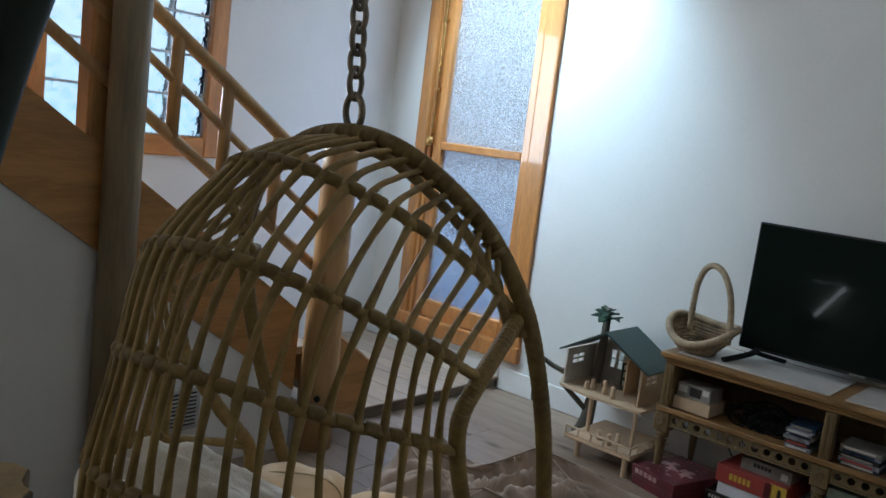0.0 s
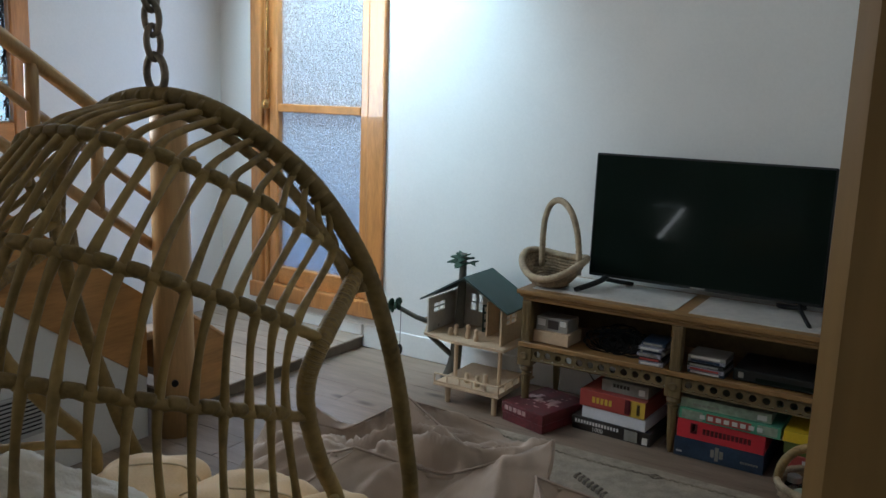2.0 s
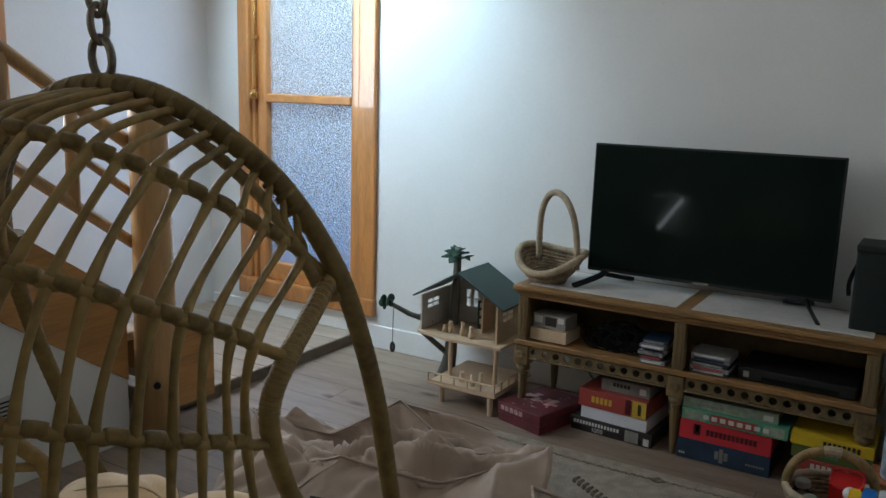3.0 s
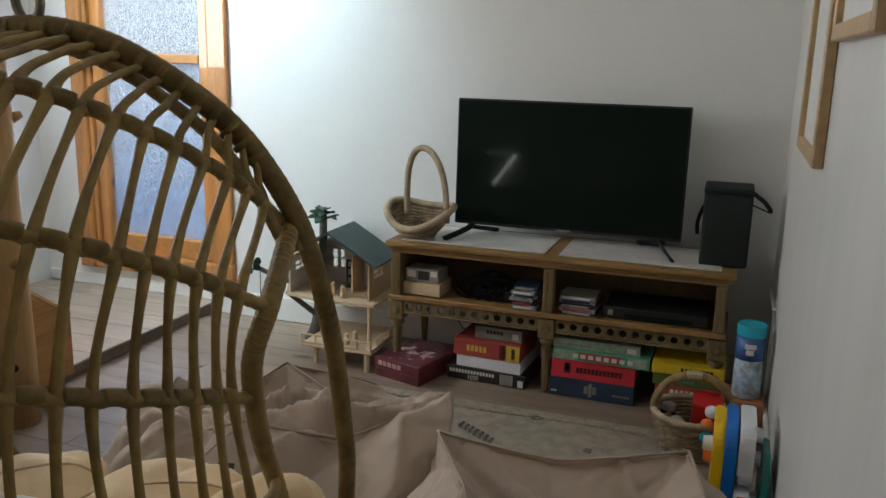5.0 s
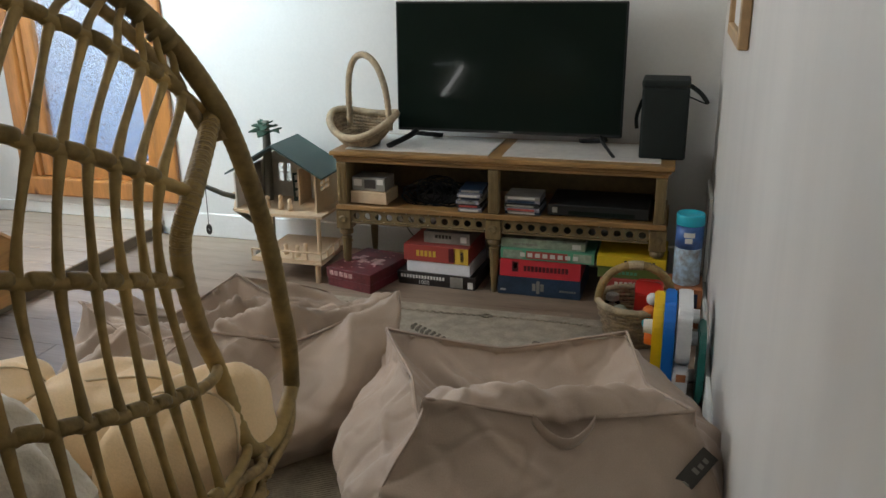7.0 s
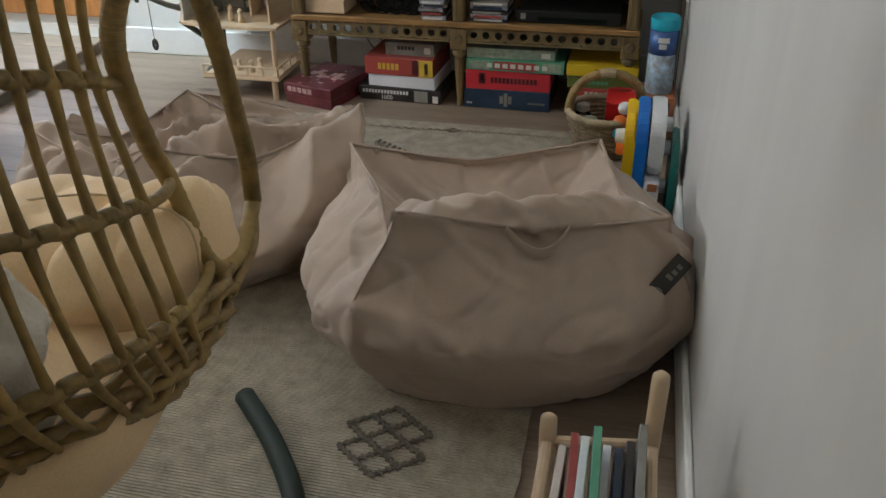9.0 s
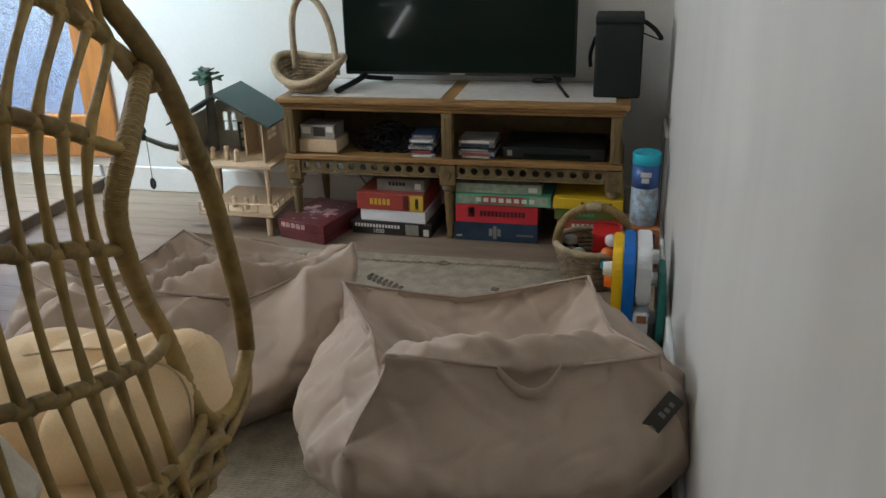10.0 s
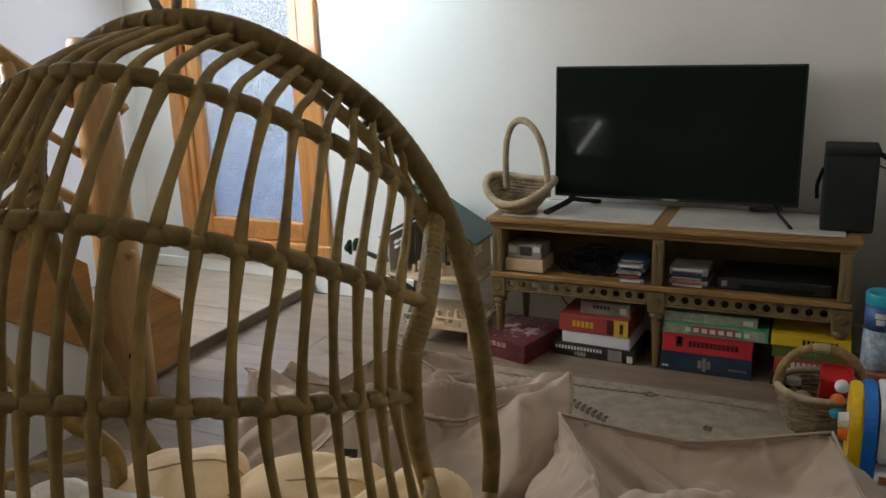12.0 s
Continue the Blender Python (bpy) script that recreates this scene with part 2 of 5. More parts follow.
CARDYELLOW = plain("yellow_box_card", (0.72, 0.50, 0.02), 0.4)
CARDOLIVE = plain("olive_box_card", (0.12, 0.16, 0.04), 0.4)
CARDBLACK = shader("black_box_card", (0.028, 0.022, 0.02), 0.4, vary=0.2, scale=14, grain=60, bump=0.02)
CARDGREY = shader("grey_box_card", (0.26, 0.25, 0.22), 0.5, vary=0.15, scale=20, grain=60, bump=0.02)
CARDORANGE = shader("orange_box_card", (0.40, 0.15, 0.06), 0.45, vary=0.2, scale=14, grain=60, bump=0.02)
PRINTW = plain("white_print", (0.66, 0.64, 0.60), 0.45)
PRINTK = plain("dark_print", (0.03, 0.025, 0.02), 0.45)
PRINTY = plain("gold_print", (0.62, 0.42, 0.05), 0.45)
BLUEP = plain("blue_toy_plastic", (0.015, 0.16, 0.55), 0.3)
YELP = plain("yellow_toy_plastic", (0.82, 0.52, 0.01), 0.3)
WHITEP = plain("white_toy_plastic", (0.72, 0.73, 0.74), 0.32)
REDP = plain("red_toy_plastic", (0.55, 0.02, 0.02), 0.35)
ORANGEP = plain("orange_toy_plastic", (0.75, 0.17, 0.02), 0.35)
GREENP = plain("teal_toy_plastic", (0.02, 0.20, 0.17), 0.35)
TURQ = plain("turquoise_lid", (0.02, 0.38, 0.50), 0.35)
CANBLUE = shader("blue_can_label", (0.05, 0.12, 0.33), 0.35, vary=0.25, scale=18, grain=60, bump=0.0)
CANPIC = shader("can_picture", (0.36, 0.50, 0.62), 0.38, vary=0.3, scale=26, grain=70, bump=0.0, dark=(0.16, 0.10, 0.06))
CLEARP = glass("clear_plastic", (0.9, 0.92, 0.95), 0.08, 0.1, 20)
DVD = shader("dvd_spines", (0.22, 0.22, 0.26), 0.3, vary=0.5, scale=40, grain=160, bump=0.02, random_tint=0.6)
FRAMEWOOD = shader("pale_frame_wood", (0.42, 0.27, 0.13), 0.45, vary=0.14, scale=5, grain=40, bump=0.06)
MOUNT = plain("picture_mount", (0.62, 0.60, 0.55), 0.6)
VENT = plain("vent_metal", (0.46, 0.46, 0.44), 0.5)
STRING = plain("dark_string", (0.04, 0.035, 0.03), 0.8)
FROST = glass("frosted_pane", (0.86, 0.92, 1.0), 0.25, 1.6, 130, 0.30, 0.88)
BLOCK = glass("glass_block", (0.96, 0.99, 1.0), 0.05, 1.6, 26, 0.35)
CLEAR = glass("clear_pane", (0.96, 0.98, 1.0), 0.02, 0.02, 4)
MORTAR = plain("block_mortar", (0.80, 0.82, 0.82), 0.8)
BARK = shader("bark_edge", (0.10, 0.07, 0.035), 0.8, vary=0.3, scale=20, grain=70, bump=0.6)
ENDGRAIN = shader("stool_top_wood", (0.36, 0.25, 0.12), 0.5, vary=0.15, scale=8, grain=50, bump=0.1)


# ---- helpers of form ----
def part(name, bm, material, parent=None, label="", smooth=False):
    """One mesh object out of bm, under parent."""
    me = bpy.data.meshes.new(name)
    bm.to_mesh(me)
    bm.free()
    me.materials.append(material)
    if smooth:
        for p in me.polygons:
            p.use_smooth = True
    ob = new(name, me)
    if parent:
        ob.parent = parent
        ob.matrix_parent_inverse = parent.matrix_world.inverted()
    return tagged(ob, label)


def piece(name, me, m, parent):
    """One more object on a mesh that alike pieces share."""
    ob = new(name, me)
    ob.parent = parent
    ob.matrix_parent_inverse = parent.matrix_world.inverted()
    ob.matrix_basis = m
    return ob


def thing(name, at, label, category, group="", kind=""):
    e = new(name)
    e.empty_display_size = 0.05
    e.matrix_world = Matrix.Translation(at)
    return tagged(e, label, category, group, kind)


def box(x0, x1, y0, y1, z0, z1, bevel=0.0, bm=None, m=None, seg=1):
    bm = bm or bmesh.new()
    mm = Matrix.Translation(((x0 + x1) / 2, (y0 + y1) / 2, (z0 + z1) / 2)) @ Matrix.Diagonal((abs(x1 - x0), abs(y1 - y0), abs(z1 - z0), 1))
    made = bmesh.ops.create_cube(bm, size=1, matrix=mm)["verts"]
    if bevel:
        es = list({e for v in made for e in v.link_edges})
        r = bmesh.ops.bevel(bm, geom=es, offset=bevel, segments=seg, affect="EDGES", profile=0.6)
        made = list({v for f in r["faces"] for v in f.verts} | {v for v in made if v.is_valid})
    if m:
        bmesh.ops.transform(bm, matrix=m, verts=[v for v in made if v.is_valid])
    return bm


def tube(points, r, sides=8, closed=False, bm=None, flat=1.0):
    """A round bar along points; r is a radius or one for each point."""
    bm = bm or bmesh.new()
    pts = [Vector(p) for p in points]
    n = len(pts)
    rad = r if isinstance(r, (list, tuple)) else [r] * n
    up, rings = None, []
    for i, p in enumerate(pts):
        a = pts[(i - 1) % n] if (closed or i) else p
        b = pts[(i + 1) % n] if (closed or i < n - 1) else p
        d = (b - a).normalized()
        if up is None:
            up = d.orthogonal().normalized()
        up = (up - d * up.dot(d)).normalized()
        side = d.cross(up)
        rings.append([bm.verts.new(p + (up * math.cos(k * 2 * math.pi / sides) + side * flat * math.sin(k * 2 * math.pi / sides)) * rad[i])
                      for k in range(sides)])
    for i in range(n if closed else n - 1):
        q, w = rings[i], rings[(i + 1) % n]
        for k in range(sides):
            bm.faces.new((q[k], q[(k + 1) % sides], w[(k + 1) % sides], w[k]))
    if not closed:
        bm.faces.new(rings[0][::-1])
        bm.faces.new(rings[-1])
    return bm


def smooth_line(points, per=8, closed=False):
    """A Catmull-Rom line through points."""
    p = [Vector(q) for q in points]
    n, out = len(p), []
    for i in range(n if closed else n - 1):
        g = (lambda j: p[j % n]) if closed else (lambda j: p[min(max(j, 0), n - 1)])
        a, b, c, d = g(i - 1), g(i), g(i + 1), g(i + 2)
        for k in range(per):
            t = k / per
            out.append(0.5 * (2 * b + (c - a) * t + (2 * a - 5 * b + 4 * c - d) * t * t + (3 * b - a - 3 * c + d) * t ** 3))
    if not closed:
        out.append(p[-1])
    return out


def lathe(profile, at=(0, 0, 0), sides=20, bm=None):
    """Turned form: profile of (radius, height)."""
    bm = bm or bmesh.new()
    rings = []
    for r, z in profile:
        rings.append([bm.verts.new((at[0] + r * math.cos(k * 2 * math.pi / sides), at[1] + r * math.sin(k * 2 * math.pi / sides), at[2] + z))
                      for k in range(sides)])
    for q, w in zip(rings, rings[1:]):
        for k in range(sides):
            bm.faces.new((q[k], q[(k + 1) % sides], w[(k + 1) % sides], w[k]))
    bm.faces.new(rings[0][::-1])
    bm.faces.new(rings[-1])
    return bm


def prism(outline, d, bm=None, m=None):
    """A flat outline of (a, b) raised by d; m places it (a, b, height)."""
    bm = bm or bmesh.new()
    m = m or Matrix()
    lo = [bm.verts.new(m @ Vector((a, b, 0))) for a, b in outline]
    hi = [bm.verts.new(m @ Vector((a, b, d))) for a, b in outline]
    bm.faces.new(lo[::-1])
    bm.faces.new(hi)
    n = len(outline)
    for k in range(n):
        bm.faces.new((lo[k], lo[(k + 1) % n], hi[(k + 1) % n], hi[k]))
    return bm


def puff(at, r, rz=0.0, rough=0.0, freq=4.0, power=0.75, cuts=14, seed=0.0, tilt=0.0):
    """A stuffed, pillow-like body."""
    bm = bmesh.new()
    bmesh.ops.create_uvsphere(bm, u_segments=cuts * 2, v_segments=cuts, radius=1)
    rot = Euler((tilt, 0, rz)).to_matrix()
    for v in bm.verts:
        c = Vector([math.copysign(abs(k) ** power, k) for k in v.co])
        d = 1 + rough * noise.noise(c * freq + Vector((seed, seed * 2, 0)))
        v.co = rot @ Vector((c.x * r[0] * d, c.y * r[1] * d, c.z * r[2] * d)) + Vector(at)
    return bm


def in_front(m, x0, x1, y0, y1, lift=0.002):
    return box(x0, x1, y0, y1, 0, lift, m=m)

# ---- the shell of the room ----
def wall(name, boxes, label):
    bm = bmesh.new()
    for b in boxes:
        box(*b, bm=bm)
    return tagged(part(name, bm, WALL), label, "wall", kind="structure")


WX0, WX1, WZ0, WZ1 = -2.69, -1.73, 0.180, 2.42   # tall window's opening
wall("wall_north", [(XL, WX0, YB, YB + 0.14, 0, ZC), (WX1, XR, YB, YB + 0.14, 0, ZC), (WX0, WX1, YB, YB + 0.14, 0, WZ0),
                    (WX0, WX1, YB, YB + 0.14, WZ1, ZC)], "white painted wall behind the television and tall window")
BY0, BY1, BZ0, BZ1 = -1.77, -0.77, 1.10, 2.3      # glass block window's opening
RY0, RY1, RZ0, RZ1 = -6.0, -4.4, 1.68, 2.72         # unseen window added further back for fill light
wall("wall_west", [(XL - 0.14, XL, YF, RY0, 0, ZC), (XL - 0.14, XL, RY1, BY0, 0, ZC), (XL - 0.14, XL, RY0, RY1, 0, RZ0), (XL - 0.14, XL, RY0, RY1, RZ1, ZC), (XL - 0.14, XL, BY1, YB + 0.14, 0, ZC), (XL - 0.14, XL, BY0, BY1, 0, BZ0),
                   (XL - 0.14, XL, BY0, BY1, BZ1, ZC)], "white painted wall with a glass block window beside the stairs")
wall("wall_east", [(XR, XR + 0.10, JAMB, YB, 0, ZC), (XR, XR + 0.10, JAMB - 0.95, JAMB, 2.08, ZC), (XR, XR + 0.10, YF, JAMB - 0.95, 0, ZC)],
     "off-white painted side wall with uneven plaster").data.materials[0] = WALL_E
wall("wall_south", [(XL, 2.2, YF - 0.14, YF, 0, ZC)], "plain white wall behind the sitting corner")
wall("wall_passage", [(2.2, 2.3, YF - 0.14, -2.2, 0, ZC), (XR + 0.10, 2.2, -2.3, -2.2, 0, ZC)], "plain white wall of the side passage")
tagged(part("ceiling", box(XL - 0.14, 2.3, YF - 0.14, YB + 0.14, ZC, ZC + 0.1), CEIL), "plain white ceiling", "ceiling", kind="structure")

floor = tagged(part("floor", box(XL, 2.2, YF, YB, -0.08, -0.006), GAP), "worn light brown wooden plank floor", "floor", kind="structure")
bm = box(-0.9, 0.9, -0.0939, 0.0939, -0.006, 0.0, 0.0007)
plank = part("plank", bm, PLANK, floor)
plank_mesh = plank.data
bpy.data.objects.remove(plank)
row = 0
y = YB - 0.095
while y > YF:
    x = XL + (0.2, 1.1, 0.6, 1.5)[row % 4]
    x -= 0.9
    while x < 2.2 + 0.8:
        x0, x1 = max(x - 0.9, XL), min(x + 0.9, 2.2)
        if x1 - x0 > 0.05:
            piece("plank", plank_mesh, Matrix.Translation(((x0 + x1) / 2, y, 0)) @ Matrix.Diagonal(((x1 - x0 - 0.002) / 1.8, 1, 1, 1)), floor)
        x += 1.8
    y -= 0.189
    row += 1

# skirting
for x0, x1, y0, y1 in ((-1.845, XR - 0.016, YB - 0.016, YB - 0.001), (XL + 0.02, -1.86, YB - 0.016, YB - 0.001), (XR - 0.016, XR - 0.001, JAMB + 0.03, YB - 0.001)):
    tagged(part("baseboard", box(x0, x1, y0, y1, 0.063 if x1 == -1.86 else 0.001, 0.125, 0.004), TRIM), "white painted skirting board", "skirting", kind="structure")

# opening beside the camera: jambs, head
jamb = tagged(part("door_frame", box(0.823, XR + 0.13, JAMB - 0.03, JAMB + 0.062, 0, 2.10, 0.006), JAMBWOOD), "brown stained wooden door jamb", "door frame", kind="structure")
part("jamb", box(0.823, XR + 0.13, JAMB - 0.98, JAMB - 0.92, 0, 2.10, 0.006), JAMBWOOD, jamb)
part("head", box(0.823, XR + 0.13, JAMB - 0.92, JAMB - 0.031, 2.05, 2.12, 0.006), JAMBWOOD, jamb)

# landing: a low board platform by the tall window
landing = tagged(part("landing", box(XL + 0.001, -1.865, -0.80, YB - 0.001, 0.001, 0.052), STEPEDGE), "low wooden landing platform below the window", "landing", kind="structure")
for k in range(7):
    y1 = YB - 0.004 - k * 0.178
    part("board", box(XL + 0.003, -1.85, y1 - 0.176, y1, 0.0525, 0.063, 0.003), STEPWOOD, landing)

# tall window: frame, sashes, frosted panes
win = thing("window_1", ((WX0 + WX1) / 2, YB, WZ0), "tall pine-framed window with two frosted panes", "window", kind="structure")
F0, F1 = YB - 0.025, YB + 0.09
part("window_frame", box(WX0, WX0 + 0.085, F0, F1, WZ0, WZ1, 0.016, seg=5), PINE, win, "", True)
part("window_frame", box(WX1 - 0.115, WX1, F0, F1, WZ0, WZ1, 0.012, seg=2), PINE, win)
part("window_frame", box(WX0 + 0.085, WX1 - 0.115, F0, F1, WZ1 - 0.08, WZ1, 0.006), PINE_H, win)
part("window_sill", box(WX0 - 0.005, WX1 + 0.005, F0 - 0.012, F1, WZ0 - 0.012, WZ0 + 0.085, 0.012, seg=2), PINE, win, "thick pine sill board")
part("stile", box(WX0 + 0.089, WX0 + 0.115, F0 + 0.02, F1, WZ0 + 0.085, WZ1 - 0.08, 0.004), PINE, win)
part("stile", box(WX0 + 0.120, WX0 + 0.190, F0 + 0.030, F1 - 0.02, WZ0 + 0.085, WZ1 - 0.08, 0.016, seg=5), PINE, win, "", True)
part("stile", box(WX1 - 0.180, WX1 - 0.118, F0 + 0.030, F1 - 0.02, WZ0 + 0.085, WZ1 - 0.08, 0.006), PINE, win)
gx0, gx1 = WX0 + 0.190, WX1 - 0.180
part("bottom_rail", box(gx0, gx1, F0 + 0.031, F1 - 0.021, WZ0 + 0.085, 0.365, 0.005), PINE_H, win)
part("middle_rail", box(gx0, gx1, F0 + 0.026, F1 - 0.021, 1.272, 1.317, 0.005), PINE_H, win)
part("top_rail", box(gx0, gx1, F0 + 0.031, F1 - 0.021, WZ1 - 0.15, WZ1 - 0.08, 0.005), PINE_H, win)
for z0, z1 in ((0.365, 1.272), (1.317, WZ1 - 0.15)):
    p = part("pane", box(gx0 - 0.004, gx1 + 0.004, 0.488, 0.493, z0 - 0.004, z1 + 0.004), FROST, win, "frosted hammered glass pane")
    p.visible_shadow = False
BRASS = shader("polished_brass", (0.66, 0.40, 0.15), 0.16, 0.95, 0.1, 20, 90, 0.02)
part("bolt_rod", tube([(WX0 + 0.128, F0 + 0.014, 1.345), (WX0 + 0.128, F0 + 0.014, WZ1 - 0.10)], 0.0105, 14), BRASS, win, "upright brass bolt rod", True)
part("catch", lathe([(0.004, -0.030), (0.020, -0.024), (0.027, -0.008), (0.027, 0.008), (0.020, 0.024), (0.011, 0.032)], (WX0 + 0.126, F0 - 0.002, 1.312), 20), BRASS, win, "round brass sash catch", True)
for z in (1.62, 2.02):
    part("rod_guide", box(WX0 + 0.108, WX0 + 0.148, F0 + 0.005, F0 + 0.0285, z - 0.012, z + 0.012, 0.004), BRASS, win, "small brass rod guide")
tagged(part("backdrop", box(WX0 - 3.0, WX1 + 0.6, YB + 0.55, YB + 0.56, -1.2, 3.4), glow("outside_light_north", (0.075, 0.19, 0.46), (0.85, 0.95, 1.0), 3.3, 0.2, 1.95)),
                  "pale blue daylight outside the window", "sky", kind="structure")

# glass block window
gbw = thing("window_2", (XL, (BY0 + BY1) / 2, BZ0), "glass block window in a pine frame above the stairs", "window", kind="structure")
for y0, y1, z0, z1 in ((BY0, BY0 + 0.10, BZ0, BZ1), (BY1 - 0.10, BY1, BZ0, BZ1), (BY0 + 0.10, BY1 - 0.10, BZ0, BZ0 + 0.10), (BY0 + 0.10, BY1 - 0.10, BZ1 - 0.1, BZ1)):
    part("window_frame", box(XL - 0.1, XL + 0.03, y0, y1, z0, z1, 0.008), PINE if z1 - z0 > 0.3 else PINE_H, gbw)
part("mortar", box(XL - 0.075, XL - 0.065, BY0 + 0.1, BY1 - 0.1, BZ0 + 0.1, BZ1 - 0.1), CLEAR, gbw)
nb, mb = 4, 5
bw, bh = (BY1 - BY0 - 0.2) / nb, (BZ1 - BZ0 - 0.2) / mb
tmp = part("glass_block", box(-0.035, 0.035, -bw / 2 + 0.005, bw / 2 - 0.005, -bh / 2 + 0.005, bh / 2 - 0.005, 0.012, seg=2), BLOCK, None)
block_mesh = tmp.data
bpy.data.objects.remove(tmp)
for i in range(nb):
    for j in range(mb):
        o = piece("glass_block", block_mesh, Matrix.Translation((XL - 0.03, BY0 + 0.1 + (i + 0.5) * bw, BZ0 + 0.1 + (j + 0.5) * bh)), gbw)
        o.visible_shadow = False
for i in range(nb + 1):
    part("joint", box(XL - 0.06, XL - 0.012, BY0 + 0.1 + i * bw - 0.005, BY0 + 0.1 + i * bw + 0.005, BZ0 + 0.1, BZ1 - 0.1), MORTAR, gbw)
for j in range(mb + 1):
    part("joint", box(XL - 0.059, XL - 0.013, BY0 + 0.1, BY1 - 0.1, BZ0 + 0.1 + j * bh - 0.005, BZ0 + 0.1 + j * bh + 0.005), MORTAR, gbw)
tagged(part("backdrop", box(XL - 0.5, XL - 0.49, BY0 - 1.0, BY1 + 1.6, 0.2, 3.4), glow("outside_light_west", (0.55, 0.80, 0.92), (0.82, 0.94, 1.0), 3.2, 1.0, 2.2)),
       "bright daylight outside the glass blocks", "sky", kind="structure")

# unseen window added further back in the room to carry the fill light
rw = thing("unseen_fill_window", (XL, (RY0 + RY1) / 2, RZ0), "unseen wide plain window with a white frame, added for fill light", "window", kind="structure")
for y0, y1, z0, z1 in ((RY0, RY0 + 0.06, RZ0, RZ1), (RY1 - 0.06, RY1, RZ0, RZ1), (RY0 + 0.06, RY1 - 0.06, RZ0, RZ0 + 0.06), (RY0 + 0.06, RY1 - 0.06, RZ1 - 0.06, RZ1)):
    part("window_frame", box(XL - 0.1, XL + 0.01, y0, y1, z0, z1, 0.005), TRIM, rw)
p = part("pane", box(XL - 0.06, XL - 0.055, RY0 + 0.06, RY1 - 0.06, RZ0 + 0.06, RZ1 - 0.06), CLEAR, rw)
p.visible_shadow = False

# downlight in the ceiling close to the wall
sp = thing("ceiling_downlight", (-2.0, -0.25, ZC), "small white ceiling downlight turned to the wall", "lamp")
part("trim_ring", tube([(-2.0 + 0.062 * math.cos(q / 24 * 2 * math.pi), -0.25 + 0.062 * math.sin(q / 24 * 2 * math.pi), ZC - 0.006) for q in range(24)], 0.0055, 8, closed=True), TRIM, sp, smooth=True)
part("bulb", lathe([(0.02, 0.0), (0.045, 0.012), (0.05, 0.030)], (-2.0, -0.25, ZC - 0.031), 20), glow("bulb_glow", (0.9, 0.97, 1.0), (0.9, 0.97, 1.0), 6.0, 0, 1), sp, smooth=True)

# ---- staircase along the west side ----
SX = -1.78


def slope_box(x0, x1, p, q, up, down, name, mat, parent):
    """A raking board between (y, z) points p and q, up above and down below that line."""
    (ya, za), (yb, zb) = p, q
    out = [(ya, za - down), (yb, zb - down), (yb, zb + up), (ya, za + up)]
    m = Matrix(((0, 0, 1, x0), (1, 0, 0, 0), (0, 1, 0, 0), (0, 0, 0, 1)))
    bm = prism(out, x1 - x0, m=m)
    bmesh.ops.bevel(bm, geom=list(bm.edges), offset=0.004, segments=1, affect="EDGES")
    return part(name, bm, mat, parent)


stairs = thing("staircase", (SX - 0.4, -1.6, 0), "varnished pine staircase with closed stringer and round log rails", "staircase", kind="structure")
RISE = -0.70
zs = lambda y, z0=0.555, y0=-1.04: z0 + RISE * (y - y0)     # stringer's top line
m = Matrix(((0, 0, 1, SX - 0.04), (1, 0, 0, 0), (0, 1, 0, 0), (0, 0, 0, 1)))
bm = prism([(-3.6, zs(-3.6) - 0.335), (-1.08, zs(-1.08) - 0.335), (-1.08, zs(-1.08)), (-3.6, zs(-3.6))], 0.04, m=m)
part("stringer", bm, STAIRPINE_H, stairs, "broad pine stringer board")
bm = prism([(-0.91, 0.064), (-0.65, 0.064), (-0.65, 0.30), (-0.91, 0.49)], 0.04, m=m)
part("stringer", bm, STAIRPINE_H, stairs, "short pine stringer end")
part("nosing_strip", tube([(SX - 0.02, -0.645, 0.305), (SX - 0.02, -0.91, 0.495)], 0.018, 8), STAIRPINE_H, stairs)
for k in range(12):
    y1 = -0.70 - k * 0.255
    z1 = 0.063 + (k + 1) * 0.178
    part("tread", box(XL + 0.002, SX - 0.041, y1 - 0.27, y1, z1 - 0.035, z1, 0.004), STEPWOOD, stairs)
    part("riser", box(XL + 0.003, SX - 0.042, y1 - 0.27, y1 - 0.255, z1, z1 + 0.142), STAIRPINE_H, stairs)
bm = lathe([(0.078, 0.0), (0.079, 0.3), (0.074, 0.75), (0.072, 1.1), (0.070, 1.335), (0.062, 1.35)], (-1.735, -0.985, 0.001), 24)
for v in bm.verts:
    v.co.x += 0.006 * noise.noise(v.co * 3)
    v.co.y += 0.006 * noise.noise(v.co * 3 + Vector((9, 0, 0)))
part("newel_post", bm, LOG, stairs, "peeled log newel post with knots", True)
for z, a in ((0.60, -0.2), (1.10, 0.9), (0.35, 2.6)):
    c, s_ = math.cos(a), math.sin(a)
    part("knot", tube([(-1.735 + 0.06 * c, -0.985 + 0.06 * s_, z), (-1.735 + 0.10 * c, -0.985 + 0.10 * s_, z + 0.015)], [0.022, 0.012], 10), LOG, stairs, smooth=True)
part("bolt", tube([(-1.675, -1.035, 0.235), (-1.669, -1.041, 0.235)], 0.014, 10), BLACK, stairs, "dark bolt head")
part("newel_post", box(-1.90, -1.80, -2.004, -1.908, 0.001, ZC - 0.002, 0.012), STAIRPINE, stairs, "square pine post to the ceiling")
part("newel_post", tube([(-1.735, -1.913, 0.001), (-1.738, -1.910, 1.3), (-1.735, -1.913, ZC - 0.002)], 0.060, 18), GREYLOG, stairs, "round log post beside the square one", True)
hr = [(SX - 0.02, y, 1.295 - 0.675 * (y + 1.25)) for y in (-3.2, -2.4, -1.7, -1.02)]
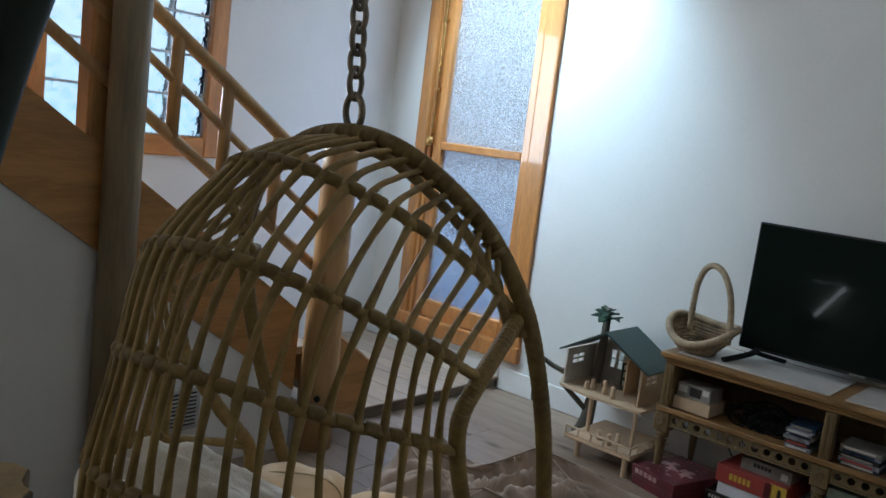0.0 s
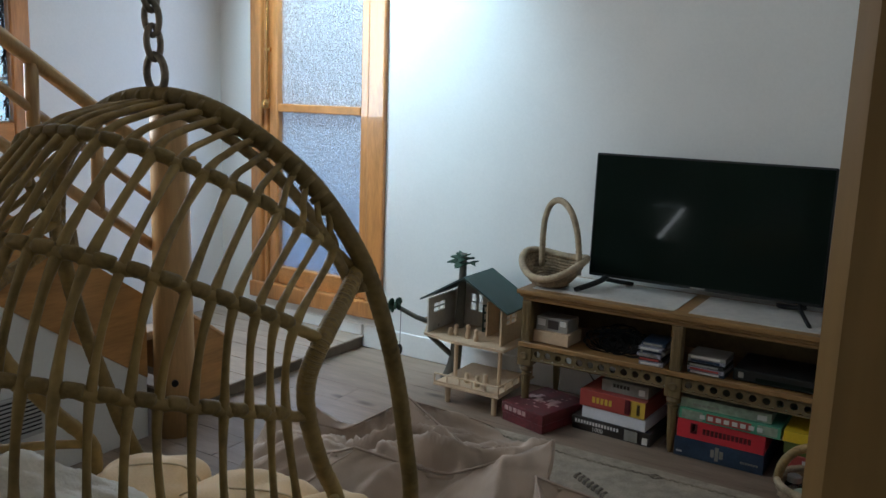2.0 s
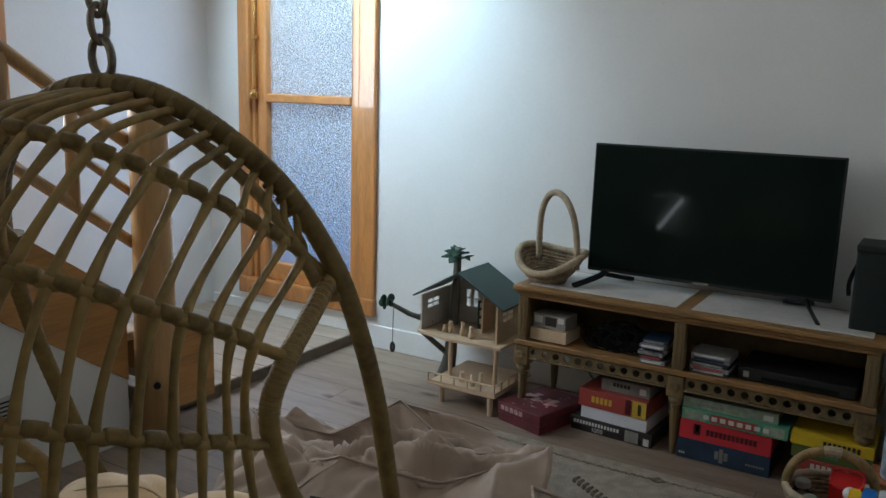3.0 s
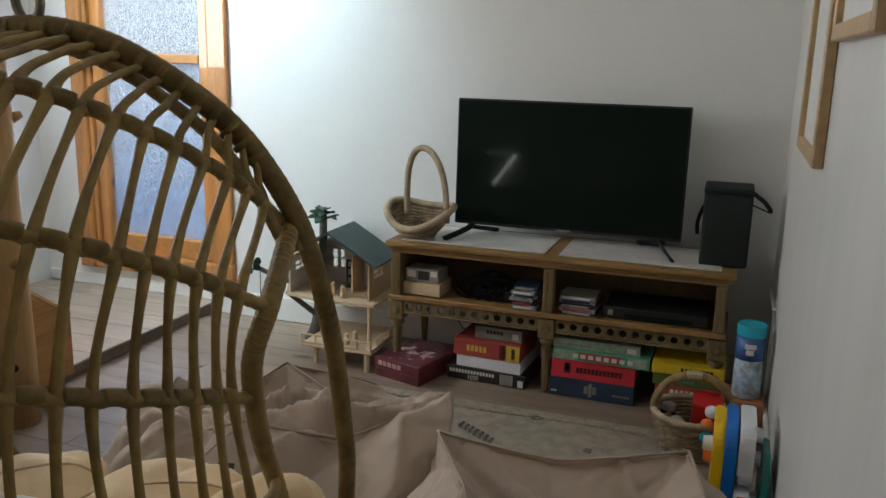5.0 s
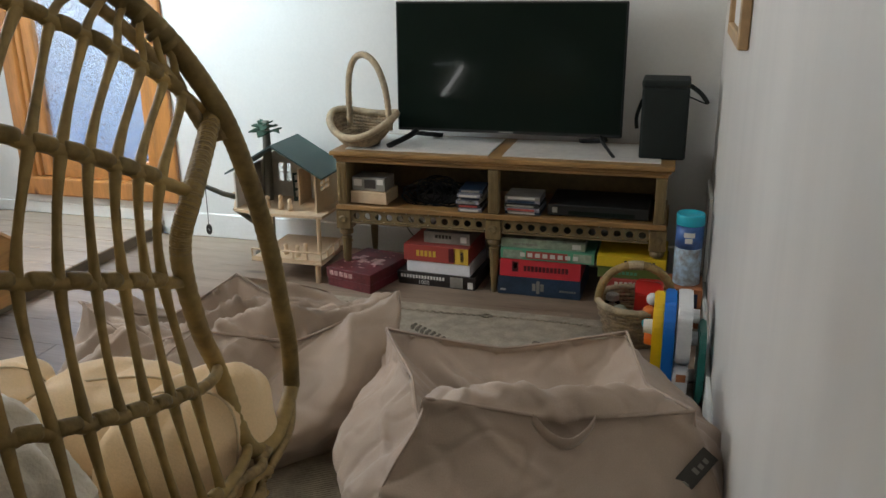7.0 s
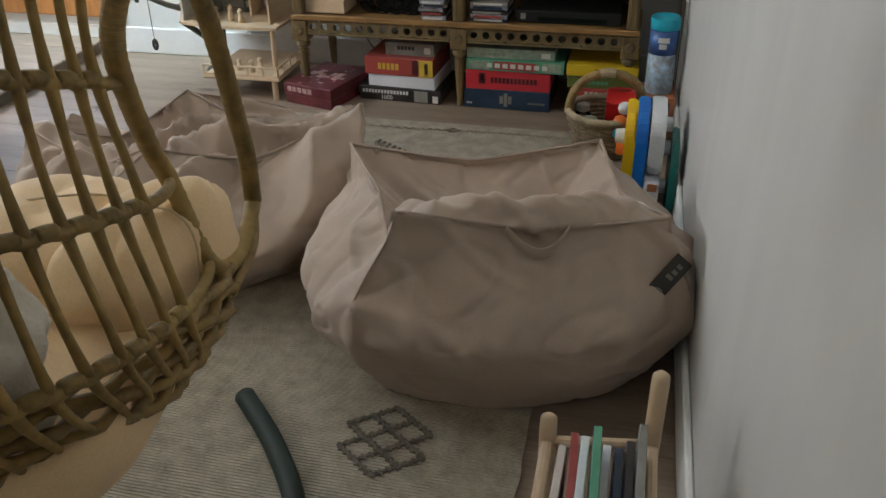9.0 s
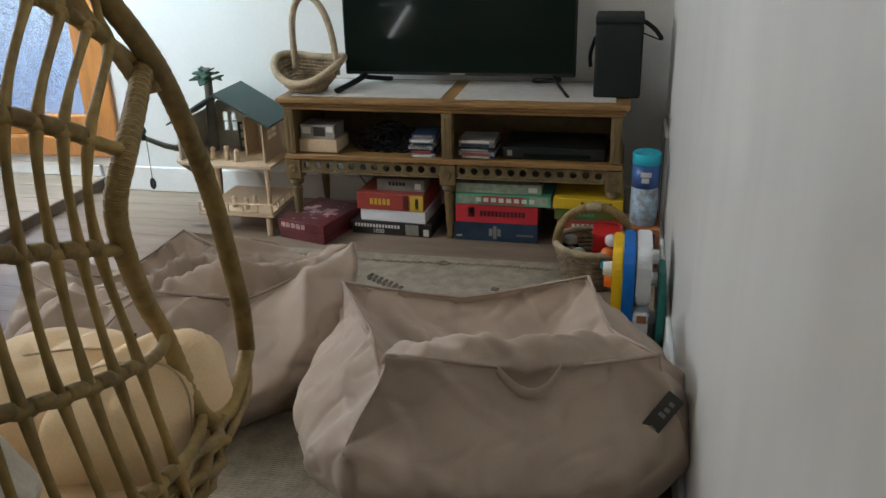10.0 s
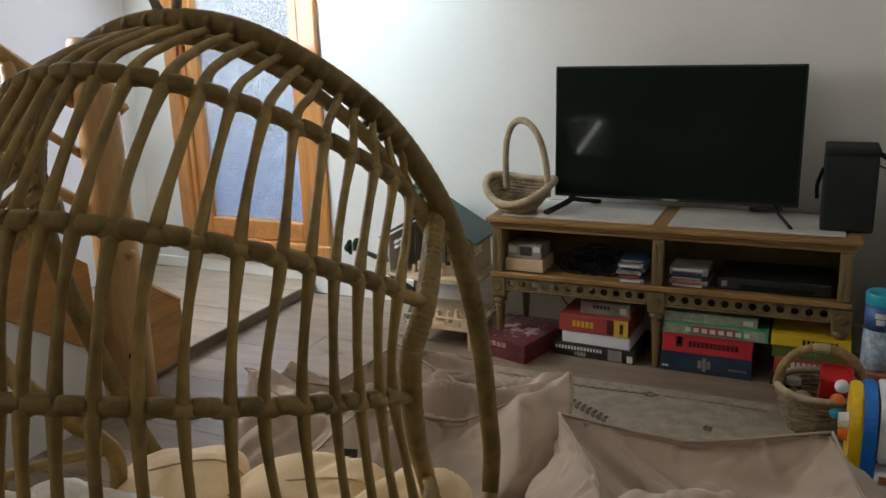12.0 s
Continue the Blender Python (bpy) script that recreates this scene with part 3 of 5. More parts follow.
part("handrail", tube(smooth_line(hr, 5), 0.026, 12), LOG, stairs, "round log handrail", True)
for off, r in ((-0.16, 0.016), (-0.35, 0.022)):
    part("rail", tube([(SX - 0.02, y, 1.28 + off + RISE * (y + 1.25)) for y in (-3.2, -2.2, -1.02)], r, 10), LOG, stairs, smooth=True)
for y in (-1.26, -1.50, -1.71, -2.25, -2.5):
    z = 1.28 + RISE * (y + 1.25)
    part("baluster", tube([(SX - 0.02, y, z - 0.355), (SX - 0.02, y + 0.004, z)], 0.023, 10), LOG, stairs, smooth=True)
bm = prism([(-3.6, 0.001), (-1.08, 0.001), (-1.08, zs(-1.08) - 0.336), (-3.6, zs(-3.6) - 0.336)], 0.03, m=Matrix(((0, 0, 1, SX - 0.038), (1, 0, 0, 0), (0, 1, 0, 0), (0, 0, 0, 1))))
tagged(part("wall_under_stairs", bm, WALL), "white wall closing the space under the stairs", "wall", kind="structure")
vent = thing("wall_vent", (SX, -1.61, 0.19), "grey slotted air vent low on the wall", "vent")
part("frame", box(SX - 0.0075, SX + 0.004, -1.72, -1.52, 0.17, 0.33, 0.004), VENT, vent)
for k in range(9):
    part("slat", box(SX + 0.004, SX + 0.010, -1.70, -1.54, 0.183 + k * 0.015, 0.190 + k * 0.015, m=None), VENT, vent)
    part("slot", box(SX + 0.0042, SX + 0.0062, -1.70, -1.54, 0.1905 + k * 0.015, 0.1965 + k * 0.015), BLACK, vent)

# glowing tubes added in the rear corner, seen only as the screen's reflected streak
tl = thing("screen_streak_tubes", (-2.05, YF + 0.06, 0), "slim glowing tube leaning by the rear wall, added for the screen's reflected streak", "lamp")
TUBE = glow("streak_glow", (1.0, 0.98, 0.92), (1.0, 0.98, 0.92), 30.0, 0, 1)
part("tube", tube([(-2.16, YF + 0.12, 0.045), (-1.91, YF + 0.055, 0.425)], 0.026, 12), TUBE, tl)
part("side_tube", tube([(-1.93, YF + 0.055, 0.445), (-2.28, YF + 0.055, 0.435)], 0.009, 8), glow("side_streak_glow", (0.9, 1.0, 0.95), (0.9, 1.0, 0.95), 8.0, 0, 1), tl)
part("cap", tube([(-2.185, YF + 0.126, 0.008), (-2.16, YF + 0.12, 0.0445)], 0.038, 12), TRIM, tl)

# ---- hanging egg chair ----
APEX = Vector((-0.214, -2.307, 1.372))
UX, UY = 0.97980, 0.19996            # across the opening
SIDES = (1, -1)


def egg(u, n, z):
    """A point of the chair: u across the opening, n towards the open front, z up; the whole hangs slightly askew."""
    u += 0.06 * (1.372 - z)
    return Vector((APEX.x + u * UX - n * UY, APEX.y + u * UY + n * UX, z))


def lean(z):
    """How far the tilted hoop lies forward at height z."""
    return 0.317 * (1.372 - z)


# rings: rim point (u, n, z), half width, depth, height at the back, bend
RINGS = [((0.288, 0.093, 1.098), 0.334, 0.594, 1.314, 0.85), ((0.308, -0.077, 1.042), 0.335, 0.421, 1.190, 1.0),
         ((0.282, -0.076, 0.924), 0.285, 0.372, 1.040, 1.05), ((0.248, 0.056, 0.737), -0.285, 0.330, 0.880, 1.0), ((0.276, 0.055, 0.600), -0.300, 0.36, 0.690, 0.8)]


def ring_at(i, f):
    """Point f (0 to 1) of the way round ring i, from one rim over the back to the other."""
    (ur, nr, zr), a, b, zb, bend = RINGS[i]
    t0 = math.acos(ur / abs(a)) * (1 if a > 0 else -1)     # a negative half width: the ring bulges past its rim first
    a = abs(a)
    e = 1 - 2 * f
    t = f * math.pi + t0 * e * abs(e) ** 6 if t0 < 0 else t0 + f * (math.pi - 2 * t0)
    w = max(0.0, (math.sin(t) - math.sin(t0)) / (1 - math.sin(t0)))
    return egg(a * math.cos(t), nr + b * (math.sin(t0) - math.sin(t)), zr + (zb - zr) * w ** bend)


HOOP = [(0.0, 1.366), (0.092, 1.350), (0.18, 1.300), (0.252, 1.230), (0.302, 1.126), (0.320, 1.02), (0.325, 0.90), (0.319, 0.77), (0.315, 0.70), (0.301, 0.61)]
hoop_line = smooth_line([(-u, z, 0) for u, z in HOOP[:0:-1]] + [(u, z, 0) for u, z in HOOP], 26)
chair = thing("hanging_egg_chair", egg(0, -0.15, 0.40), "brown rattan hanging egg chair with open cane bars", "chair")
pts = [egg(p.x, lean(p.y), p.y) for p in hoop_line]
part("hoop", tube(pts, [0.0142 + (0.0005 if k % 3 == 0 else -0.0001) + 0.0028 * max(0, 1 - abs(k - len(pts) / 2) / 130) for k in range(len(pts))], 12), WRAP, chair, "thick cane hoop wrapped in binding", True)
inner = [egg(p.x * 0.93, lean(p.y) - 0.024, 1.366 + (p.y - 1.366) * 0.985 - 0.017) for p in hoop_line if p.y > 1.10]
part("inner_hoop", tube(inner, [0.0085 + (0.0006 if k % 3 == 0 else 0) for k in range(len(inner))], 9), BIND, chair, "thinner cane lashed inside the hoop", True)
for s in SIDES:
    rim = smooth_line([egg(s * 0.292, 0.085, 1.11), egg(s * 0.303, 0.0, 1.075), egg(s * 0.309, -0.075, 1.038), egg(s * 0.292, -0.092, 0.985), egg(s * 0.282, -0.078, 0.924), egg(s * 0.262, -0.01, 0.82),
                       egg(s * 0.249, 0.056, 0.737), egg(s * 0.258, 0.065, 0.66), egg(s * 0.274, 0.058, 0.605), egg(s * 0.288, 0.085, 0.575), egg(s * 0.298, 0.15, 0.575), egg(s * 0.301, 0.235, 0.606)], 9)
    part("side_rim", tube(rim, [0.0130 + (0.0009 if k % 2 else 0) for k in range(len(rim))], 10), RATTAN, chair, smooth=True)
    for k in range(6, 60):
        c = rim[k // 2].lerp(rim[k // 2 + 1], 0.5 * (k % 2))
        part("binding", tube([c, c.lerp(rim[k // 2 + 1], 0.42)], 0.0141, 8), BIND, chair, smooth=True)
    part("binding", tube([egg(s * 0.294, 0.085, 1.12), egg(s * 0.300, 0.094, 1.08)], 0.021, 10), BIND, chair, "bound joint of hoop and rim")
    for k in range(5):
        q = k / 4
        part("weave_strand", tube(smooth_line([egg(s * 0.301, 0.235 - 0.03 * q, 0.606 - 0.015 * q), egg(s * (0.312 - 0.02 * q), 0.16, 0.57 - 0.03 * q), egg(s * (0.295 - 0.03 * q), 0.06, 0.545 - 0.04 * q)], 6), 0.0075, 6), BIND, chair, smooth=True)
# where the bars cross each ring, in shares of half the way round; the other half mirrors it
CROSS = [(1.20, 1.90, 2.70, 3.60, 4.55, 5.52, 6.54, 7.60, 8.66, 9.80, 11.0, 12.05), (1.27, 2.03, 2.80, 3.65, 4.45, 5.40, 6.50, 7.65, 8.80, 9.95, 11.0, 12.05),
         (1.10, 1.90, 2.80, 3.75, 4.85, 5.90, 6.95, 8.10, 9.25, 10.35, 11.4, 12.2), (1.85, 2.53, 3.27, 4.03, 4.98, 5.94, 7.00, 8.10, 9.20, 10.3, 11.3, 12.2)]
CROSS = [[q / 26 for q in row] + [0.5] + [1 - q / 26 for q in reversed(row)] for row in CROSS + CROSS[-1:]]
RIBS = len(CROSS[0])
for i in range(5):
    cnt = 168
    line = [ring_at(i, k / cnt) for k in range(cnt + 1)]
    ties = [(a + b) / 2 for a, b in zip(CROSS[i], CROSS[i][1:])]
    rr = [0.0081 + 0.0010 * math.exp(-(min(abs(k / cnt - q) for q in CROSS[i]) / 0.006) ** 2) + 0.0005 * math.sin(k * 2.4 + i) for k in range(cnt + 1)]
    # the cane rises a little between the bars, where it is tied
    line = [p + Vector((0, 0, 0.0045 * math.exp(-(min(abs(k / cnt - q) for q in ties) / 0.009) ** 2))) for k, p in enumerate(line)]
    part("ring", tube(line, rr, 9), RATTAN, chair, smooth=True)
    for q in ties:
        c = ring_at(i, q) + Vector((0, 0, 0.0045))
        side = (ring_at(i, q + 0.01) - ring_at(i, q - 0.01)).normalized()
        part("binding", tube([c - side * 0.013, c - side * 0.009, c, c + side * 0.009, c + side * 0.013], [0.0086, 0.0098, 0.0101, 0.0098, 0.0086], 8), TIE, chair, smooth=True)


def bowl(j, t):
    """Row j (0 to 1) of the woven bottom, all round."""
    k = math.cos(j * math.pi / 2) ** 0.6
    back = math.sin(t)
    b = (0.46 if back > 0 else 0.13) * k
    return egg(0.298 * k * math.cos(t), 0.05 - b * back - 0.13 * (1 - k), 0.582 + 0.095 * max(0, back) * (1 - j) - 0.165 * math.sin(j * math.pi / 2))


for r in range(RIBS):
    t1 = math.acos(0.288 / 0.334)
    u_top = 0.325 * math.cos(t1 + CROSS[0][r] * (math.pi - 2 * t1))
    k = min(range(3, len(hoop_line) - 3), key=lambda q: abs(hoop_line[q].x - u_top) + (10 if hoop_line[q].y < 1.08 else 0))
    h = hoop_line[k]
    top = egg(h.x, lean(h.y) - 0.010, h.y - 0.006)
    way = [top, top.lerp(ring_at(0, CROSS[0][r]), 0.5) + Vector((0, 0, 0.010 * abs(math.sin(CROSS[0][r] * math.pi))))]
    way += [ring_at(i, CROSS[i][r]) for i in range(5)]
    way += [bowl(0.35, CROSS[4][r] * math.pi), bowl(0.75, CROSS[4][r] * math.pi)]
    line = smooth_line(way, 6)
    jit = random.uniform(-0.003, 0.003)
    bar = 0.0053 + random.uniform(-0.0005, 0.0005)
    part("cane_bar", tube([p + Vector((jit * math.sin(k2 * 0.5 + r), jit * math.cos(k2 * 0.4), 0)) for k2, p in enumerate(line)],
                          [bar * (1 + 0.42 * math.exp(-(min(abs(k2 - 12 - 6 * i) for i in range(5)) / 1.2) ** 2)) for k2 in range(len(line))], 8), RATTAN, chair, smooth=True)
    q0, q1 = hoop_line[k - 1], hoop_line[k + 1]
    part("lashing", tube([egg(q0.x, lean(q0.y) - 0.005, q0.y - 0.003), egg(q1.x, lean(q1.y) - 0.005, q1.y - 0.003)], 0.0164, 10), WRAP, chair, smooth=True)
ROWS_B = 13
for j in range(ROWS_B):
    loop = []
    for k in range(96):
        t = k / 96 * 2 * math.pi
        p = bowl((j + 0.3) / ROWS_B * 0.97, t)
        c = egg(0, -0.12, 0.6)
        out = (p - c).normalized()
        loop.append(p + out * (0.008 * math.sin(k * 0.5 * math.pi / 1.0 + j * math.pi)) + Vector((0, 0, 0.004 * math.sin(k * 0.9 + j * 2))))
    part("weave_strand", tube(loop, 0.0088, 6, closed=True), RATTAN if j % 2 else BIND, chair, smooth=True)
part("woven_base", lathe([(0.02, -0.004), (0.13, 0.002), (0.15, 0.012), (0.02, 0.010)], egg(0, -0.08, 0.408), 24), BIND, chair)
# chain
k = 0
part("shackle", tube([egg(0.017 * math.sin(a), 0.0, 1.402 - 0.028 * math.cos(a)) for a in [x / 20 * 2 * math.pi for x in range(20)]], 0.006, 8, closed=True), CHAIN, chair, smooth=True)
z = 1.448
while z < 1.985:
    link = []
    for q in range(24):
        a = q / 24 * 2 * math.pi
        w, h = 0.0118 * math.cos(a), 0.0225 * math.sin(a) * (1 + 0.12 * abs(math.sin(a)))
        link.append(egg(w * (1 if k % 2 else 0.35), w * (0.2 if k % 2 else 0.93), z + h))
    part("chain_link", tube(link, 0.0052, 8, closed=True), CHAIN, chair, "aged metal chain link", True)
    z += 0.0365
    k += 1

stand = thing("chair_stand", (0.10, -3.0, 0), "dark powder-coated steel stand with a curved pole", "chair stand")
part("pole", tube(smooth_line([(0.13, -3.04, 0.03), (0.04, -3.05, 0.55), (-0.04, -2.985, 1.1), (-0.05, -2.925, 1.40), (-0.055, -2.83, 1.66), (-0.09, -2.66, 1.90), (-0.16, -2.46, 2.03), (-0.214, -2.307, 2.045), (-0.228, -2.265, 2.015)], 10), 0.027, 16), STEEL, stand, smooth=True)
part("hook", tube(smooth_line([egg(0, 0, 2.035), egg(0.012, 0, 2.005), egg(0, 0, 1.985), egg(-0.012, 0, 2.0)], 5), 0.005, 8), CHAIN, stand, smooth=True)
leg = smooth_line([(-0.090, -1.848, 0.028), (0.035, -1.98, 0.028), (0.15, -2.15, 0.028), (0.23, -2.40, 0.028), (0.24, -2.75, 0.028), (0.13, -3.04, 0.029)], 8)
part("base_leg", tube(leg, 0.0222, 16), STEEL, stand, smooth=True)
part("end_cap", tube([leg[0] + (leg[0] - leg[1]).normalized() * 0.006, leg[0]], [0.018, 0.0229], 16), BLACK, stand)
leg = smooth_line([(-0.62, -2.05, 0.031), (-0.52, -2.35, 0.031), (-0.36, -2.66, 0.031), (-0.12, -2.95, 0.031), (0.13, -3.04, 0.031)], 8)
part("base_leg", tube(leg, 0.0275, 16), STEEL, stand, smooth=True)

# cushions and throw in the chair
def cushion(name, at, r, rz, label, mat, seed, tilt=0.0):
    bm = puff(at, r, rz, 0.05, 2.2, 0.66, 36, seed, tilt)
    c = Vector(at)
    for v in bm.verts:
        d = v.co - c
        v.co += d.normalized() * 0.006 * noise.noise(Vector((d.x * 9, d.y * 9, d.z * 26 + seed)))
        g = 1 - abs(noise.noise(Vector((d.x * 6 + seed, d.y * 6, d.z * 9))))
        v.co -= d.normalized() * 0.010 * max(0, g - 0.84) / 0.16
    body = tagged(part(name, bm, mat, None, "", True), label, "cushion", "cushions in the egg chair")
    rot = Euler((tilt, 0, rz)).to_matrix()
    loop = []
    for k in range(48):
        t = k / 48 * 2 * math.pi
        e = Vector((math.cos(t), 0.0, math.sin(t)))
        e = Vector([math.copysign(abs(q) ** 0.72, q) for q in e])
        loop.append(rot @ Vector((e.x * r[0] * 1.005, 0.25 * r[1] * e.x * e.z, e.z * r[2] * 1.005)) + Vector(at))
    part("seam", tube(loop, 0.002, 5, closed=True), CREAM_D, body, "", True)
    return body


AX = math.atan2(UY, UX)
cushion("seat_cushion", egg(0.0, -0.10, 0.515), (0.240, 0.275, 0.085), AX, "thick cream seat cushion in the egg chair", CREAM, 1)
cushion("back_cushion", egg(0.188, 0.055, 0.590), (0.086, 0.155, 0.112), AX - 0.38, "puffy cream cushion against the cane rim", CREAM, 2, 0.12)
cushion("back_cushion", egg(0.030, 0.105, 0.572), (0.150, 0.150, 0.112), AX + 0.05, "puffy cream cushion with a seam", CREAM, 3)
cushion("back_cushion", egg(-0.185, 0.11, 0.585), (0.11, 0.14, 0.103), AX + 0.3, "puffy cream cushion at the far rim", CREAM, 4)
bm = puff(egg(-0.05, -0.270, 0.690), (0.245, 0.090, 0.175), AX, 0.14, 3.2, 0.8, 60, 5)
for v in list(bm.verts):
    v.co += v.normal * (0.007 * noise.noise(v.co * 18) + 0.0035 * noise.noise(v.co * 95))
throw = tagged(part("fleece_throw", bm, FLEECE, None, "", True), "white fluffy fleece throw in the egg chair", "throw")
# ---- bean bags ----
def bean_bag(name, at, rz, half, tops, sag, seat, label, seed, crumple=0.0, tag_at=None, strap=True, roll=0.0, dart=0.0, folds=0.0):
    """A square floor bag: half widths of its belly; its four peaked top corners (near left, near right, far right, far left); sag between them; hollow of the seat."""
    root = thing(name, at, label, "bean bag", "bean bags on the rug")
    rot = Matrix.Translation(at) @ Matrix.Rotation(rz, 4, "Z")
    N = 76
    c00, c10, c11, c01 = [Vector(q) for q in tops]

    def shape(a, b, c):
        t = (c + 1) / 2
        q = min(1, max(0, (t - 0.48) / 0.52))
        q = q * q * (3 - 2 * q)
        ra = a * math.sqrt(max(0, 1 - b * b * 0.40))
        rb = b * math.sqrt(max(0, 1 - a * a * 0.40))
        R = 0.83 + 0.21 * math.sin(min(1, t / 0.46) * math.pi / 2)
        u, v = (a + 1) / 2, (b + 1) / 2
        top = c00 * ((1 - u) * (1 - v)) + c10 * (u * (1 - v)) + c11 * (u * v) + c01 * ((1 - u) * v)
        edge = max(abs(a), abs(b))
        h = top.z - at[2]
        h -= sag * (1 - (abs(a) * abs(b)) ** 1.3) + seat * max(0, 1 - edge ** 2.5) ** 0.9
        h += roll * math.sin(math.pi * min(1, (b + 1) / 0.62)) * (1 - a ** 6)                # padded roll behind the front seam
        h -= dart * max(0, -a) ** 7 * math.exp(-((b + 0.50) / 0.30) ** 2)                   # dart in the side seam
        z = h * (t ** 0.9)
        belly = rot @ Vector((ra * half[0] * R, rb * half[1] * R, 0))
        # the edges between the corners bow inwards a little
        mid = (c00 + c10 + c11 + c01) / 4
        inward = (mid - top) * (0.07 * (1 - (abs(a) * abs(b))) if edge > 0.99 else 0.0)
        p = belly.lerp(Vector((top.x, top.y, 0)) + Vector((inward.x, inward.y, 0)), q)
        w = Vector((ra * 2.2 + seed, rb * 2.2, t * 3.0))
        f = noise.noise(w) * 0.022 + noise.noise(Vector((ra * 4 + rb * 6 + seed, t * 7, rb * 3))) * 0.012
        f += crumple * (abs(noise.noise(w * 1.6)) * 0.15 - 0.045 + 0.05 * noise.noise(w * 3.4))
        pleat = noise.noise(Vector((ra * 6.5 + rb * 5 + seed, rb * 2, t * 1.2)))
        f += 0.055 * pleat * math.exp(-(1 - t) / 0.28) * min(1, (1 - t) * 9) if t < 0.999 else (0.006 if folds else 0.034) * pleat * (1 - edge ** 7)
        f *= min(1, t * 3)
        s1, s2 = min(1, max(0, (t - 0.7) / 0.3)), min(1, max(0, (edge - 0.75) / 0.25))
        f *= 1 - 0.92 * s1 * s1 * (3 - 2 * s1) * s2 * s2 * (3 - 2 * s2)
        d = Vector((p.x - at[0], p.y - at[1], 0))
        if d.length > 0.01:
            p += d.normalized() * f * (1 - 0.75 * q)
        z += f * (0.3 * q + ((0.5 + crumple * 1.8) if t > 0.999 else 0)) * (1 - 0.8 * (abs(a) * abs(b)) ** 4)
        if folds and t > 0.45:
            # slack cloth lies in long creased folds that run across the top
            k = min(1, (t - 0.45) / 0.4) * (1 - edge ** 8 if t > 0.999 else min(1, (1 - t) * 6))
            wob = 0.35 * noise.noise(Vector((a * 1.6, b * 1.6, seed)))
            g = noise.noise(Vector((a * 0.9 + seed, (b + wob) * 2.3, 0.0)))
            g2 = noise.noise(Vector((a * 1.7 - b * 1.4 + wob, (b + wob) * 3.1 + a * 1.1, seed + 4)))
            z += folds * k * (0.9 * g + 0.75 * (0.32 - abs(g2)) * 1.6)
        return Vector((p.x, p.y, at[2] + max(0.0, z)))

    bm = bmesh.new()
    grid = {}

    def vert(a, b, c):
        key = (round(a, 4), round(b, 4), round(c, 4))
        if key not in grid:
            grid[key] = bm.verts.new(shape(a, b, c))
        return grid[key]

    st = [-1 + 2 * k / N for k in range(N + 1)]
    for i in range(N):
        for j in range(N):
            a0, a1, b0, b1 = st[i], st[i + 1], st[j], st[j + 1]
            for f in (((a0, b0, 1), (a1, b0, 1), (a1, b1, 1), (a0, b1, 1)), ((a0, b1, -1), (a1, b1, -1), (a1, b0, -1), (a0, b0, -1)),
                      ((a0, -1, b0), (a1, -1, b0), (a1, -1, b1), (a0, -1, b1)), ((a1, 1, b0), (a0, 1, b0), (a0, 1, b1), (a1, 1, b1)),
                      ((-1, a1, b0), (-1, a0, b0), (-1, a0, b1), (-1, a1, b1)), ((1, a0, b0), (1, a1, b0), (1, a1, b1), (1, a0, b1))):
                bm.faces.new([vert(*p) for p in f])
    bm.normal_update()
    for v in bm.verts:
        c = rot.inverted() @ v.co
        f = noise.noise(Vector((c.x * 16 + seed, c.y * 16, c.z * 6))) * 0.4 + 0.6 * noise.noise(Vector((c.x * 7, c.z * 24 + seed, c.y * 9)))
        g = 1 - abs(noise.noise(Vector((c.x * 5 + c.z * 3 + seed, c.y * 5 - c.z * 2, c.z * 4))))       # sharp creases
        h = 1 - abs(noise.noise(Vector((c.x * 9 - c.y * 4, c.z * 13 + seed * 2, c.y * 7))))
        v.co += v.normal * ((0.0025 + 0.005 * min(1, max(0, c.z / 0.38)) ** 2) * f + 0.008 * max(0, g - 0.86) / 0.14 - 0.006 * max(0, h - 0.90) / 0.10)
    part("body", bm, BAG, root, "", True)
    lift = Vector((0, 0, 0.003))
    for s0, s1 in (((-1, -1), (1, -1)), ((1, -1), (1, 1)), ((1, 1), (-1, 1)), ((-1, 1), (-1, -1))):
        line = [shape(s0[0] + (s1[0] - s0[0]) * k / 40, s0[1] + (s1[1] - s0[1]) * k / 40, 1) + lift for k in range(41)]
        part("piping", tube(line, 0.0042, 6), PIPE, root, smooth=True)
    for a, b in ((-1, -1), (1, -1), (1, 1), (-1, 1)):
        part("seam", tube([shape(a, b, 1 - 1.1 * k / 24) for k in range(25)], 0.0026, 6), PIPE, root, smooth=True)
    if strap:
        p, q = shape(-0.22, -1, 0.985), shape(0.27, -1, 0.985)
        out = (rot.to_3x3() @ Vector((0, -1, 0)))
        bm = bmesh.new()
        prev = None
        for k in range(21):
            t = k / 20
            c = p.lerp(q, t) + out * (0.016 + 0.03 * math.sin(t * math.pi)) + Vector((0, 0, 0.010 - 0.040 * math.sin(t * math.pi) ** 0.8))
            w = Vector((0, 0, 0.016)) + out * 0.006
            pair = [bm.verts.new(c + w), bm.verts.new(c - w), bm.verts.new(c - w + out * 0.004), bm.verts.new(c + w + out * 0.004)]
            if prev:
                for n in range(4):
                    bm.faces.new((prev[n], pair[n], pair[(n + 1) % 4], prev[(n + 1) % 4]))
            prev = pair
        part("handle", bm, BAG, root, "cloth carrying strap", True)
